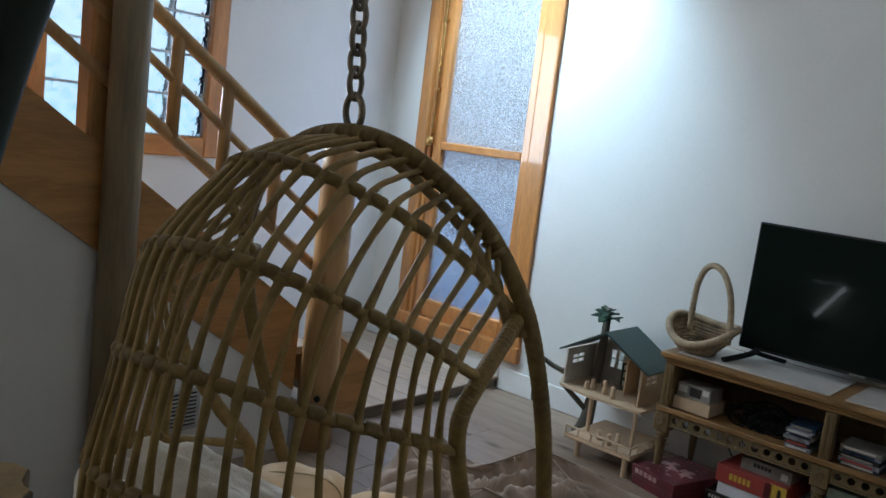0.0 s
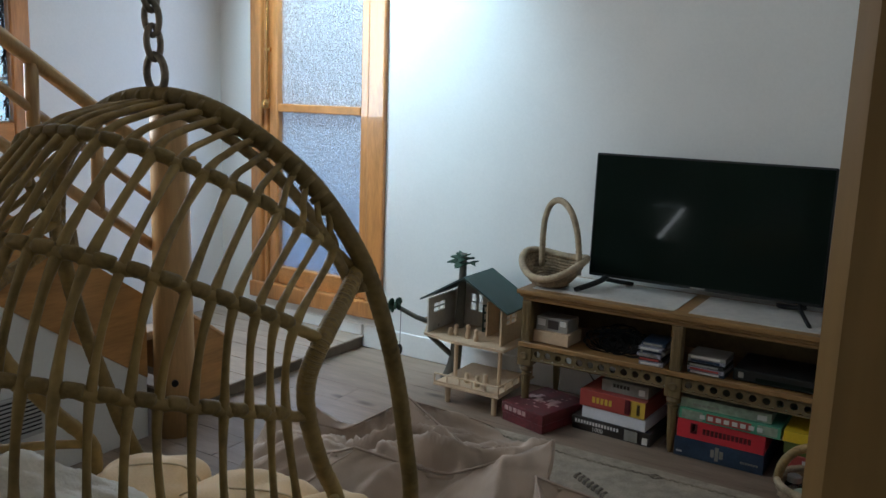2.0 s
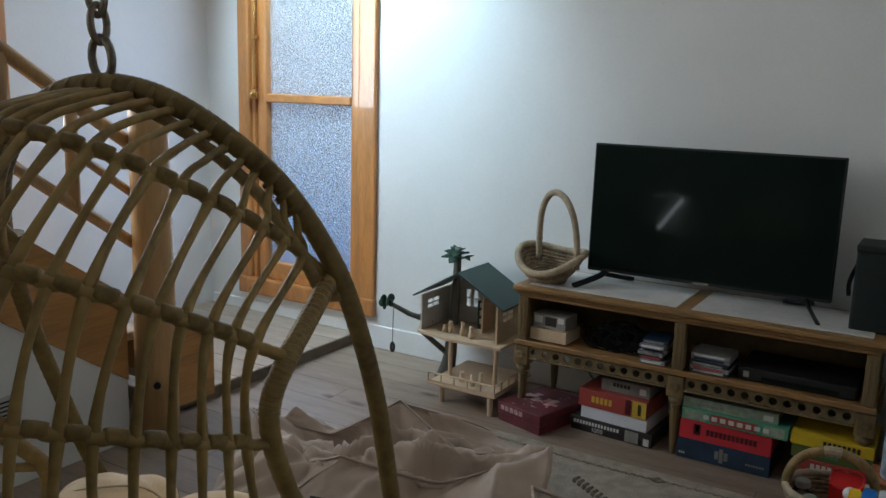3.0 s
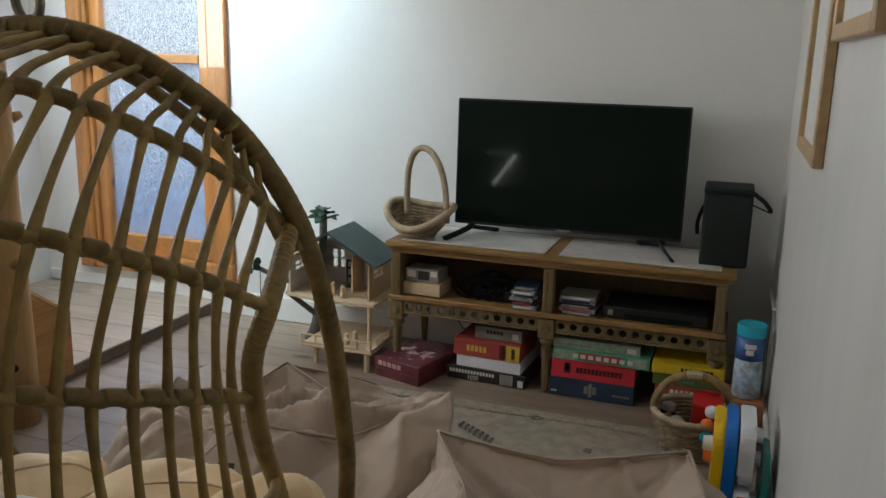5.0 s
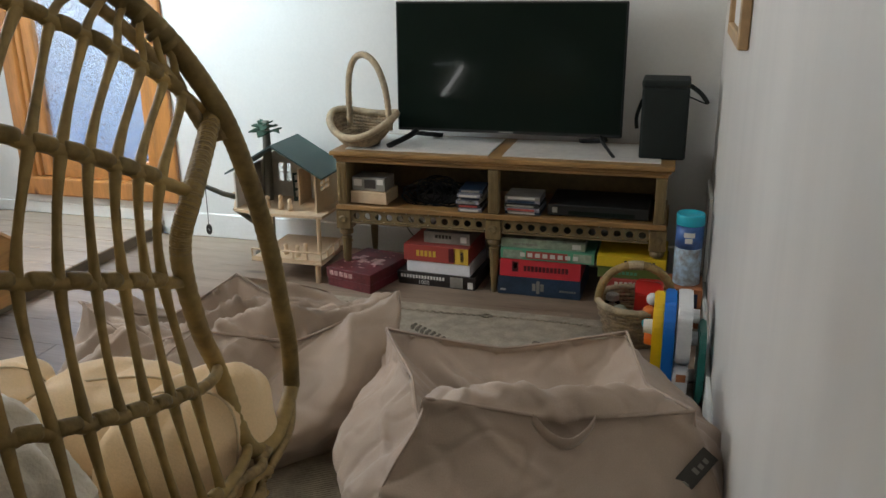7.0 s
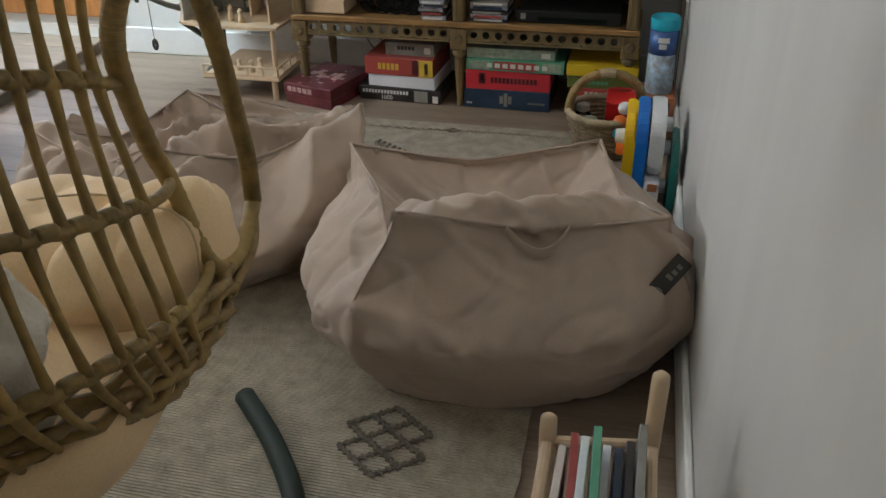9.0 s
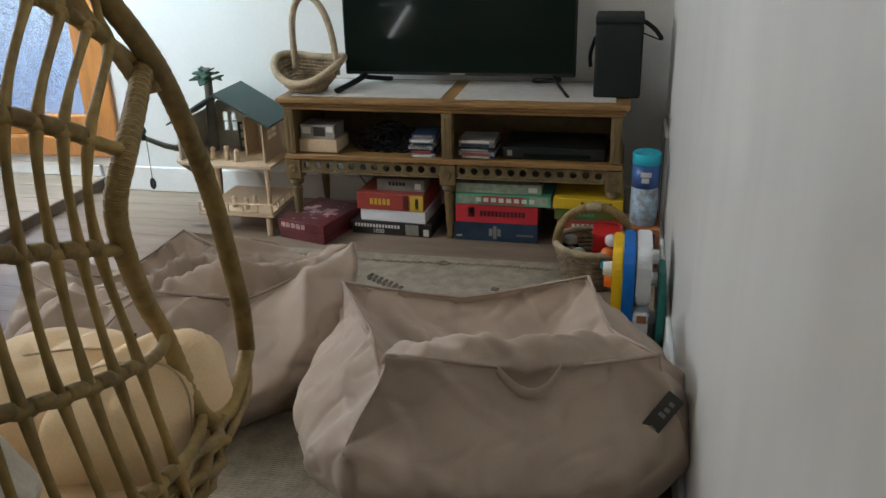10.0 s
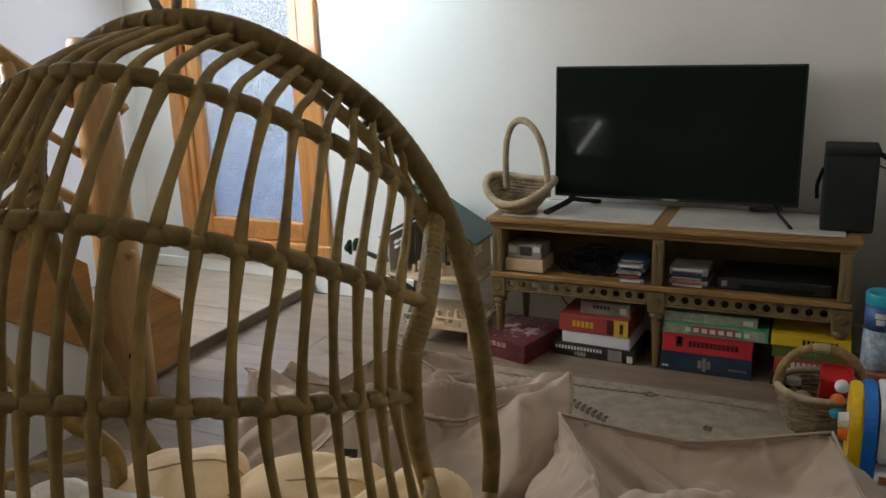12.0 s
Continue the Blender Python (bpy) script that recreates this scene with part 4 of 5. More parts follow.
    if tag_at:
        c, tm = shape(*tag_at[:3]), tag_at[3]
        mm = Matrix.Translation(c) @ tm
        tag = part("tag", box(-0.085, 0.085, -0.026, 0.026, 0.0, 0.003, 0.001, m=mm), TAG, root, "dark sewn-on cloth tag")
        for x0, x1, y0, y1 in ((-0.07, -0.055, -0.010, 0.010), (-0.049, -0.044, -0.010, 0.010), (-0.038, -0.024, -0.012, 0.006), (0.012, 0.024, -0.010, 0.010), (0.031, 0.044, -0.010, 0.005), (0.052, 0.064, -0.010, 0.005)):
            part("print", box(x0, x1, y0, y1, 0.0031, 0.0042, m=mm), TAGTXT, tag)
    return root


bean_bag("bean_bag", (0.40, -1.40, 0.0095), radians(17), (0.445, 0.42), ((0.245, -1.752, 0.475), (0.775, -1.575, 0.42), (0.61, -1.17, 0.405), (-0.045, -1.175, 0.345)), 0.045, 0.13,
         "taupe cloth bean bag chair with a strap and peaked corners", 3.0,
         roll=0.13, dart=0.085, tag_at=(0.90, -1, 0.42, Matrix.Rotation(radians(17), 4, "Z") @ Matrix.Rotation(radians(72), 4, "X") @ Matrix.Rotation(radians(47), 4, "Z") @ Matrix.Translation((-0.01, 0, 0.010)) @ Matrix.Diagonal((0.72, 0.8, 1, 1))))
bean_bag("bean_bag", (-0.56, -1.13, 0.0095), radians(38), (0.50, 0.47), ((-0.53, -1.37, 0.375), (-0.065, -1.01, 0.385), (-0.72, -0.80, 0.315), (-1.09, -1.14, 0.31)), 0.10, 0.055,
         "crumpled taupe cloth bean bag chair, half collapsed", 11.0, crumple=0.06, strap=False, folds=0.15,
         tag_at=(-0.68, -1, 0.36, Matrix.Rotation(radians(37), 4, "Z") @ Matrix.Rotation(radians(62), 4, "X") @ Matrix.Rotation(radians(78), 4, "Z") @ Matrix.Translation((0, 0, 0.012)) @ Matrix.Diagonal((0.8, 0.8, 1, 1))))

# ---- rug ----
rug = thing("rug", (0.0, -1.4, 0), "flat-woven beige rug with dark tufted diamonds and braided lines", "rug")
bm = bmesh.new()
RX = (-0.72, 0.53, -2.75, -0.185)
NX, NY = 50, 100
vs = [[bm.verts.new((RX[0] + (RX[1] - RX[0]) * i / NX + (0.006 * noise.noise(Vector((j * 0.3, i * 0.1, 0)))), RX[2] + (RX[3] - RX[2]) * j / NY, 0.0016 + 0.001 * noise.noise(Vector((i * 0.23, j * 0.23, 0))))) for j in range(NY + 1)] for i in range(NX + 1)]
for i in range(NX):
    for j in range(NY):
        bm.faces.new((vs[i][j], vs[i + 1][j], vs[i + 1][j + 1], vs[i][j + 1]))
ret = bmesh.ops.extrude_face_region(bm, geom=list(bm.faces))
for g in ret["geom"]:
    if isinstance(g, bmesh.types.BMVert):
        g.co.z += 0.0085
bmesh.ops.recalc_face_normals(bm, faces=bm.faces)
part("weave", bm, RUG, rug)


def beads(line, r, bm):
    for k, p in enumerate(line):
        a = 0.7 if k % 2 else -0.7
        m = Matrix.Translation(p) @ Matrix.Rotation(a, 4, "Z") @ Matrix.Diagonal((1.5, 0.8, 0.6, 1))
        bmesh.ops.create_icosphere(bm, subdivisions=1, radius=r, matrix=m)


for y0, r in ((-0.255, 0.0075), (-2.55, 0.006)):
    verts_bm = bmesh.new()
    beads([Vector((x, y0 + 0.008 * math.sin(x * 7), 0.0115)) for x in np.arange(RX[0] + 0.02, RX[1] - 0.01, 0.0155)], r, verts_bm)
    tagged(part("braid", verts_bm, BRAID, rug, "braided cord line"), kind="stuff")


def diamonds(cx, cy, cells, s):
    bm = bmesh.new()
    for ci, cj in cells:
        x, y = cx + ci * s, cy + cj * s * 0.75
        for sx, sy in ((1, 1), (1, -1), (-1, 1), (-1, -1)):
            beads([Vector((x + sx * s * (1 - t), y + sy * s * 0.75 * t, 0.0125 + random.uniform(-0.001, 0.001))) for t in (0.05, 0.2, 0.35, 0.5, 0.65, 0.8, 0.95)], 0.13 * s + 0.0012, bm)
    tagged(part("tufted_motif", bm, RUGMAT, rug, "dark tufted diamond motif"), kind="stuff")


diamonds(0.245, -1.90, ((0, 0), (1, -1), (-1, -1), (0, -2), (0, 2), (1, 1), (-1, 1)), 0.045)


def tuft_row(cx, cy, dx, dy, n, length):
    """n short tufts side by side along (dx, dy), each of them slanted."""
    bm = bmesh.new()
    for k in range(n):
        for side in SIDES:
            c = Vector((cx + dx * (k - (n - 1) / 2), cy + dy * (k - (n - 1) / 2) + side * length * 0.45, 0.0125))
            beads([c + Vector((side * length * 0.3 * (t - 0.5), length * (t - 0.5), random.uniform(-0.001, 0.001))) for t in (0.1, 0.3, 0.5, 0.7, 0.9)], 0.0062, bm)
    tagged(part("tufted_motif", bm, RUGMAT, rug, "dark row of slanted tufts"), kind="stuff")


tuft_row(-0.145, -0.462, 0.023, -0.015, 7, 0.026)
tuft_row(0.262, -0.456, 0.013, -0.004, 2, 0.012)
tuft_row(-0.52, -0.462, 0.023, 0.015, 7, 0.026)
diamonds(0.033, -0.255, ((0, 0),), 0.024)
diamonds(-0.35, -2.0, ((0, 0), (1, -1), (-1, -1), (0, -2)), 0.045)

# ---- television console ----
con = thing("tv_console", (0, 0.2, 0), "antique oak media console with pale stone top panels and fluted legs", "console table")
CX0, CX1, CD = -0.70, 0.70, 0.42
part("tabletop", box(CX0, CX1, -0.012, CD, 0.562, 0.582, 0.006, seg=2), OAK, con, "moulded oak top")
part("moulding", box(CX0 + 0.012, CX1 - 0.012, 0.0, CD - 0.005, 0.548, 0.5617, 0.004), OAK, con)
part("apron", box(CX0 + 0.022, CX1 - 0.022, 0.010, CD - 0.008, 0.532, 0.5477, 0.003), OAK, con)
for x0, x1 in ((CX0 + 0.055, -0.028), (0.028, CX1 - 0.055)):
    part("top_panel", box(x0, x1, 0.035, CD - 0.04, 0.5825, 0.5865, 0.001), MARBLE, con, "pale stone inset panel")
bm = box(CX0 + 0.02, CX1 - 0.02, 0.006, CD - 0.012, 0.325, 0.345, 0.003)
box(CX0 + 0.015, CX1 - 0.015, -0.004, 0.0055, 0.328, 0.350, 0.003, bm)
part("shelf", bm, OAK, con)
part("back_panel", box(CX0 + 0.03, CX1 - 0.03, CD - 0.025, CD - 0.013, 0.3455, 0.5315), OAK_D, con)
for x in (-0.655, 0.0, 0.655):
    bm = box(x - 0.021, x + 0.021, 0.004, 0.05, 0.3505, 0.5315, 0.003)
    for dx in (-0.009, 0.009):
        box(x + dx - 0.004, x + dx + 0.004, 0.0012, 0.0038, 0.368, 0.515, 0.001, bm)
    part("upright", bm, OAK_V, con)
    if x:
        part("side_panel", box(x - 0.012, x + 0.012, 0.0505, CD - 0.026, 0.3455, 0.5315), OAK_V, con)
    for yb in (0.035, CD - 0.045):
        prof = [(0.009, 0.0), (0.013, 0.02), (0.011, 0.03), (0.014, 0.05), (0.021, 0.19), (0.023, 0.196), (0.016, 0.200), (0.016, 0.206), (0.028, 0.214), (0.030, 0.224), (0.026, 0.236), (0.021, 0.240)]
        bm = lathe(prof, (x, yb, 0.0005), 24)
        for v in bm.verts:
            if 0.045 < v.co.z < 0.192:
                a = math.atan2(v.co.y - yb, v.co.x - x)
                k = 1 - 0.09 * (1 + math.cos(a * 10)) / 2
                v.co.x, v.co.y = x + (v.co.x - x) * k, yb + (v.co.y - yb) * k
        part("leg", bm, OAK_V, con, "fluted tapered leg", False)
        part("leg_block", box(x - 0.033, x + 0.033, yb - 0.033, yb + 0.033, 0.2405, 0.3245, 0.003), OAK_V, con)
        if yb < 0.1:
            part("rosette", lathe([(0.018, 0.0), (0.020, 0.003), (0.012, 0.006), (0.006, 0.005)], (0, 0, 0), 14), OAK_D, con).matrix_basis = pose(x, 0.0018, 0.285, 90, 0, 0)


def fret(x0, x1, z0, z1, y, d, n, r):
    """A board with n round holes."""
    bm = bmesh.new()
    w = (x1 - x0) / n
    for k in range(n):
        c = x0 + (k + 0.5) * w
        zc = (z0 + z1) / 2
        S = 20
        ring, sq = [], []
        for q in range(S):
            a = q / S * 2 * math.pi
            ca, sa = math.cos(a), math.sin(a)
            ring.append((c + r * ca, zc + r * sa))
            e = 1 / max(abs(ca) / (w / 2), abs(sa) / ((z1 - z0) / 2))
            sq.append((c + e * ca, zc + e * sa))
        for q in range(S):
            p = (q + 1) % S
            f = [bm.verts.new((a, y, b)) for a, b in (ring[q], ring[p], sq[p], sq[q])]
            g = [bm.verts.new((a, y + d, b)) for a, b in (ring[q], ring[p], sq[p], sq[q])]
            bm.faces.new(f)
            bm.faces.new(g[::-1])
            bm.faces.new((f[1], f[0], g[0], g[1]))
    bmesh.ops.remove_doubles(bm, verts=bm.verts, dist=0.0003)
    box(x0, x1, y - 0.004, y + d, z0 - 0.009, z0 - 0.0005, 0.002, bm)
    return bm


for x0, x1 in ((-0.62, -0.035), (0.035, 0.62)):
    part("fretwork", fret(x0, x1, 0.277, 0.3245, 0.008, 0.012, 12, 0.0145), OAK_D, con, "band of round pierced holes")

# television
tv = thing("television", (0, 0.27, 0.587), "large black flat television on two splayed feet, switched off", "television")
TX, TY, TZ0, TZ1 = -0.005, 0.275, 0.628, 1.17
bm = box(TX - 0.483, TX + 0.483, TY, TY + 0.022, TZ0, TZ1, 0.004)
box(TX - 0.32, TX + 0.32, TY + 0.022, TY + 0.05, TZ0 + 0.03, TZ1 - 0.16, 0.01, bm)
TVTILT = Matrix.Translation((0, TY, TZ0)) @ Matrix.Rotation(-0.02, 4, "X") @ Matrix.Translation((0, -TY, -TZ0))
bmesh.ops.transform(bm, matrix=TVTILT, verts=bm.verts)
part("casing", bm, BLACK, tv)
part("screen", box(TX - 0.475, TX + 0.475, TY - 0.003, TY - 0.0005, TZ0 + 0.014, TZ1 - 0.008, m=TVTILT), SCREEN, tv, "dark glossy screen")
part("badge", box(TX - 0.03, TX + 0.03, TY - 0.004, TY - 0.0005, TZ0 + 0.003, TZ0 + 0.010), CARDGREY, tv)
for s in SIDES:
    x = TX + s * 0.40
    for y1, dx in ((0.085, 0.065), (0.365, -0.095)):
        line = [(x, TY + 0.012, TZ0 + 0.004), (x + s * 0.012, TY + (y1 - TY) * 0.2, 0.615), (x + s * dx, y1, 0.5935)]
        part("foot", tube(smooth_line(line, 5), 0.0065, 8, flat=1.9), BLACK, tv, smooth=True)

# flower basket on the console
bk = thing("flower_basket", (-0.60, 0.13, 0.5865), "shallow woven seagrass basket with a tall hoop handle", "basket")
BC = Vector((-0.60, 0.14, 0.588))
AB = radians(-12)


def bpt(a, r, z):
    """Oval basket point; its two ends rise."""
    x, y = 0.150 * r * math.cos(a), 0.105 * r * math.sin(a)
    lift = 0.045 * math.cos(a) ** 2 * r ** 2
    return BC + Vector((x * math.cos(AB) - y * math.sin(AB), x * math.sin(AB) + y * math.cos(AB), max(0.0062, z + lift + 0.34 * y)))


for j in range(9):
    r = 0.42 + 0.58 * (j / 8) ** 0.8
    zz = 0.008 + 0.062 * (j / 8) ** 1.6
    part("weave_strand", tube([bpt(k / 60 * 2 * math.pi, r + 0.012 * math.sin(k * math.pi / 2.0 + j * 3.14), zz) for k in range(60)], 0.0062, 6, closed=True), SEAGRASS_D, bk, smooth=True)
for k in range(22):
    a = k / 22 * 2 * math.pi
    part("rib", tube([bpt(a, r, 0.007 + 0.064 * max(0, (r - 0.42) / 0.58) ** 2) for r in (0.05, 0.42, 0.6, 0.8, 1.0)], 0.0042, 6), SEAGRASS_D, bk)
part("base", lathe([(0.07, 0.0), (0.075, 0.006), (0.02, 0.008)], BC, 20), SEAGRASS_D, bk)
bm = bmesh.new()
rows = [[bm.verts.new(bpt(k / 48 * 2 * math.pi, q, 0.0035 + 0.066 * max(0, (q - 0.42) / 0.58) ** 1.6)) for k in range(48)] for q in (0.1, 0.3, 0.42, 0.55, 0.7, 0.85, 1.0)]
for qa, qb in zip(rows, rows[1:]):
    for k in range(48):
        bm.faces.new((qa[k], qa[(k + 1) % 48], qb[(k + 1) % 48], qb[k]))
part("basket_wall", bm, SEAGRASS_D, bk, "dense brown woven wall", True)
rope = [bpt(k / 140 * 2 * math.pi, 1.03, 0.078) for k in range(140)]
part("rim", tube(rope, [0.014 + 0.0024 * (k % 2) for k in range(140)], 8, closed=True), SEAGRASS, bk, "thick twisted rope rim", True)
hl = []
for k in range(97):
    t = k / 96 * math.pi
    c = bpt(math.pi / 2, 1.0, 0.07).lerp(bpt(-math.pi / 2, 1.0, 0.07), 0.5)
    d = (bpt(math.pi / 2 + 0.05, 1.0, 0) - bpt(-math.pi / 2 + 0.05, 1.0, 0)).normalized()
    hl.append(Vector((c.x, c.y, BC.z + 0.07)) + Vector((0.93, -0.36, 0)) * (0.112 * math.cos(t)) + Vector((0.03 - 0.02 * math.sin(t), 0, 0.305 * math.sin(t) ** 0.62)))
part("handle", tube(hl, [0.0125 + 0.0018 * (k % 2) for k in range(97)], 9), SEAGRASS, bk, "rope-wrapped hoop handle", True)

# black soft case
cs = thing("carry_case", (0.645, 0.2, 0.582), "black nylon carry case with side straps standing on the console", "bag")
bm = box(0.556, 0.732, 0.105, 0.285, 0.583, 0.862, 0.013, seg=3)
for v in bm.verts:
    v.co.x += 0.004 * noise.noise(v.co * 9)
    v.co.y += 0.004 * noise.noise(v.co * 8 + Vector((4, 0, 0)))
part("body", bm, NYLON, cs, "", True)
part("lid", box(0.554, 0.734, 0.103, 0.288, 0.8625, 0.888, 0.010, seg=3), NYLON, cs, "", True)
part("zip", tube([(0.556, 0.111, 0.8615), (0.732, 0.111, 0.8615)], 0.003, 6), BLACK, cs)
for pts_ in ([(0.733, 0.2, 0.86), (0.775, 0.19, 0.83), (0.80, 0.185, 0.795), (0.775, 0.19, 0.80), (0.735, 0.2, 0.815)], [(0.556, 0.2, 0.80), (0.538, 0.18, 0.74), (0.541, 0.175, 0.69)]):
    part("strap", tube(smooth_line(pts_, 6), 0.010, 6, flat=0.25), NYLON, cs)


# boxes with print, one function for all games
def game_box(x, y, z, w, d, h, rz, mat, label, bands=(), group="board games", lidded=False, category="game box"):
    """A box with its front face towards -y; bands: (x0, x1, z0, z1, material) on the front face as shares of it."""
    g = thing("game_box", (x, y, z), label, category, group)
    m = Matrix.Translation((x, y, z)) @ Matrix.Rotation(rz, 4, "Z")
    if lidded:
        part("tray", box(-w / 2 + 0.004, w / 2 - 0.004, -d / 2 + 0.004, d / 2 - 0.004, 0.0, h * 0.45, 0.001, m=m), mat, g)
        part("lid", box(-w / 2, w / 2, -d / 2, d / 2, h * 0.45, h, 0.002, m=m), mat, g)
    else:
        part("body", box(-w / 2, w / 2, -d / 2, d / 2, 0.0, h, 0.0018, m=m), mat, g)
    for x0, x1, z0, z1, mt in bands:
        part("print", box((x0 - 0.5) * w, (x1 - 0.5) * w, -d / 2 - 0.0012, -d / 2 - 0.0002, z0 * h, z1 * h, m=m), mt, g)
    return g, m


def letters(x0, x1, n, z0, z1, mt, gap=0.25):
    """n bars that stand for letters that are a trade name or cannot be read."""
    w = (x1 - x0) / n
    return [(x0 + k * w, x0 + (k + 1 - gap) * w, z0, z1, mt) for k in range(n)]


def words(text, size, m, mat, parent):
    c = bpy.data.curves.new("numerals", "FONT")
    c.body, c.size, c.extrude, c.align_x = text, size, 0.0004, "CENTER"
    o = new("tmp_text", c)
    me = bpy.data.meshes.new_from_object(o.evaluated_get(bpy.context.evaluated_depsgraph_get()))
    bpy.data.objects.remove(o)
    me.materials.append(mat)
    ob = new("numerals", me)
    ob.parent = parent
    ob.matrix_parent_inverse = parent.matrix_world.inverted()
    ob.matrix_basis = m
    return ob


g, m = game_box(-0.565, 0.05, 0.001, 0.235, 0.30, 0.085, radians(-16), CARDMAROON, "maroon board game box with pale script, lid askew", letters(0.08, 0.62, 5, 0.62, 0.86, CARDMAROON2), lidded=True)
for k in range(7):
    part("print", box(-0.09 + 0.025 * k, -0.075 + 0.025 * k + 0.012, -0.02 + 0.02 * math.sin(k * 2.1), 0.02 + 0.03 * math.sin(k * 1.7), 0.0852, 0.0862, m=m), CARDMAROON2, g)
for k in range(26):
    x, y = random.uniform(-0.1, 0.1), random.uniform(-0.13, 0.13)
    part("print", box(x, x + random.uniform(0.004, 0.02), y, y + random.uniform(0.003, 0.012), 0.0852, 0.0858, m=m), CARDMAROON2, g)
g, m = game_box(-0.245, 0.16, 0.001, 0.355, 0.27, 0.058, radians(-3), CARDBLACK, "black jigsaw puzzle box of 1000 pieces", letters(0.05, 0.62, 15, 0.55, 0.8, PRINTW, 0.35) + [(0.68, 0.84, 0.1, 0.9, CARDGREY), (0.90, 0.965, 0.12, 0.62, PRINTW)], lidded=True)
words("1000", 0.026, m @ pose(-0.055, -0.137, 0.008, 90, 0, 0), PRINTW, g)
game_box(-0.235, 0.15, 0.060, 0.285, 0.24, 0.052, radians(-4), PAPER, "stack of white paper between game boxes", category="paper stack")
g, m = game_box(-0.245, 0.155, 0.1125, 0.290, 0.26, 0.072, radians(-3), CARDRED, "red board game box with a yellow end", letters(0.20, 0.52, 5, 0.32, 0.68, PRINTY, 0.3) + [(0.78, 1.0, 0.02, 0.98, PRINTY), (0.70, 0.80, 0.1, 0.95, CARDMAROON), (0.88, 0.93, 0.2, 0.8, PRINTK)])
game_box(-0.21, 0.165, 0.185, 0.205, 0.2, 0.052, radians(-2), CARDGREY, "small grey game box on top of the stack", letters(0.25, 0.62, 5, 0.45, 0.75, PRINTK) + [(0.80, 0.93, 0.2, 0.7, PRINTW)])
game_box(0.195, 0.16, 0.001, 0.345, 0.28, 0.080, radians(-1), CARDNAVY, "navy board game box with a pale emblem", [(0.42, 0.46, 0.3, 0.7, CARDGREY), (0.47, 0.51, 0.15, 0.85, CARDGREY), (0.52, 0.56, 0.3, 0.7, CARDGREY)] + letters(0.03, 0.10, 3, 0.2, 0.3, PRINTW) + letters(0.75, 0.95, 7, 0.35, 0.45, CARDGREY))
game_box(0.195, 0.155, 0.0815, 0.335, 0.27, 0.078, radians(0), CARDSCARLET, "scarlet board game box with dark lettering", letters(0.30, 0.86, 12, 0.36, 0.66, CARDMAROON) + [(0.155, 0.235, 0.3, 0.85, CARDMAROON), (0.175, 0.215, 0.45, 0.8, PRINTW)])
g, m = game_box(0.225, 0.15, 0.160, 0.385, 0.27, 0.046, radians(-1), CARDGREEN, "green board game box with white lettering on red", [(0.28, 0.72, 0.15, 0.85, CARDRED), (0.03, 0.24, 0.1, 0.85, CARDSAGE), (0.78, 0.97, 0.15, 0.9, CARDSAGE)])
for k in range(8):
    part("print", box(-0.110 + 0.031 * k, -0.090 + 0.031 * k, -0.1376, -0.1363, 0.014, 0.031, m=m), PRINTW, g)
game_box(0.20, 0.16, 0.2065, 0.345, 0.26, 0.040, radians(1), CARDSAGE, "pale sage game box on top of the stack", letters(0.15, 0.45, 6, 0.3, 0.5, CARDGREY) + [(0.85, 0.95, 0.2, 0.7, PRINTW)])
g, m = game_box(0.565, 0.14, 0.001, 0.27, 0.26, 0.052, radians(0), CARDBLACK, "dark game box at the bottom of a stack", letters(0.1, 0.4, 5, 0.3, 0.6, CARDGREY))
game_box(0.570, 0.135, 0.0535, 0.26, 0.26, 0.062, radians(1), CARDRED, "red dice game box with white lettering", letters(0.22, 0.72, 7, 0.40, 0.80, PRINTW, 0.3) + letters(0.5, 0.95, 4, 0.1, 0.3, CARDORANGE))
game_box(0.565, 0.14, 0.116, 0.265, 0.26, 0.047, radians(-1), CARDOLIVE, "olive green game box in a stack", letters(0.3, 0.6, 5, 0.35, 0.6, CARDGREEN))
game_box(0.560, 0.135, 0.1635, 0.27, 0.26, 0.042, radians(0), CARDYELLOW, "yellow word game box on top of the stack", letters(0.40, 0.86, 8, 0.22, 0.72, PRINTK, 0.35))

# things on the shelf of the console
game_box(-0.545, 0.10, 0.3515, 0.165, 0.14, 0.052, radians(-2), PLY, "plain wooden box on the console shelf", group="shelf things", category="wooden box")
game_box(-0.548, 0.10, 0.404, 0.15, 0.11, 0.058, radians(-3), CARDGREY, "grey picture box on the wooden box", [(0.05, 0.30, 0.35, 0.85, PRINTW), (0.38, 0.72, 0.2, 0.85, CARDBLACK), (0.76, 0.95, 0.5, 0.9, PRINTW)], group="shelf things", category="carton")
router = thing("cable_box", (-0.27, 0.18, 0.346), "black receiver buried in a tangle of black cables", "receiver")
part("casing", box(-0.35, -0.17, 0.13, 0.30, 0.3455, 0.385, 0.004), BLACK, router)
for k in range(13):
    c = Vector((-0.27 + 0.06 * math.sin(k * 2.1), 0.115, 0.398))
    w, h = 0.05 + 0.05 * abs(math.sin(k * 1.3)), 0.018 + 0.026 * abs(math.cos(k * 0.9))
    ln = [c + Vector((w * math.cos(q * 1.15 + k) + 0.02 * math.sin(q * 2.7 + k), 0.035 * math.sin(q * 0.8 + k * 1.7), max(-0.0485, h * math.sin(q * 1.15 + k) * 1.5 - 0.008 * (k % 3)))) for q in range(9)]
    part("cable", tube(smooth_line(ln, 7), 0.0025, 6), RUBBER, router, smooth=True)
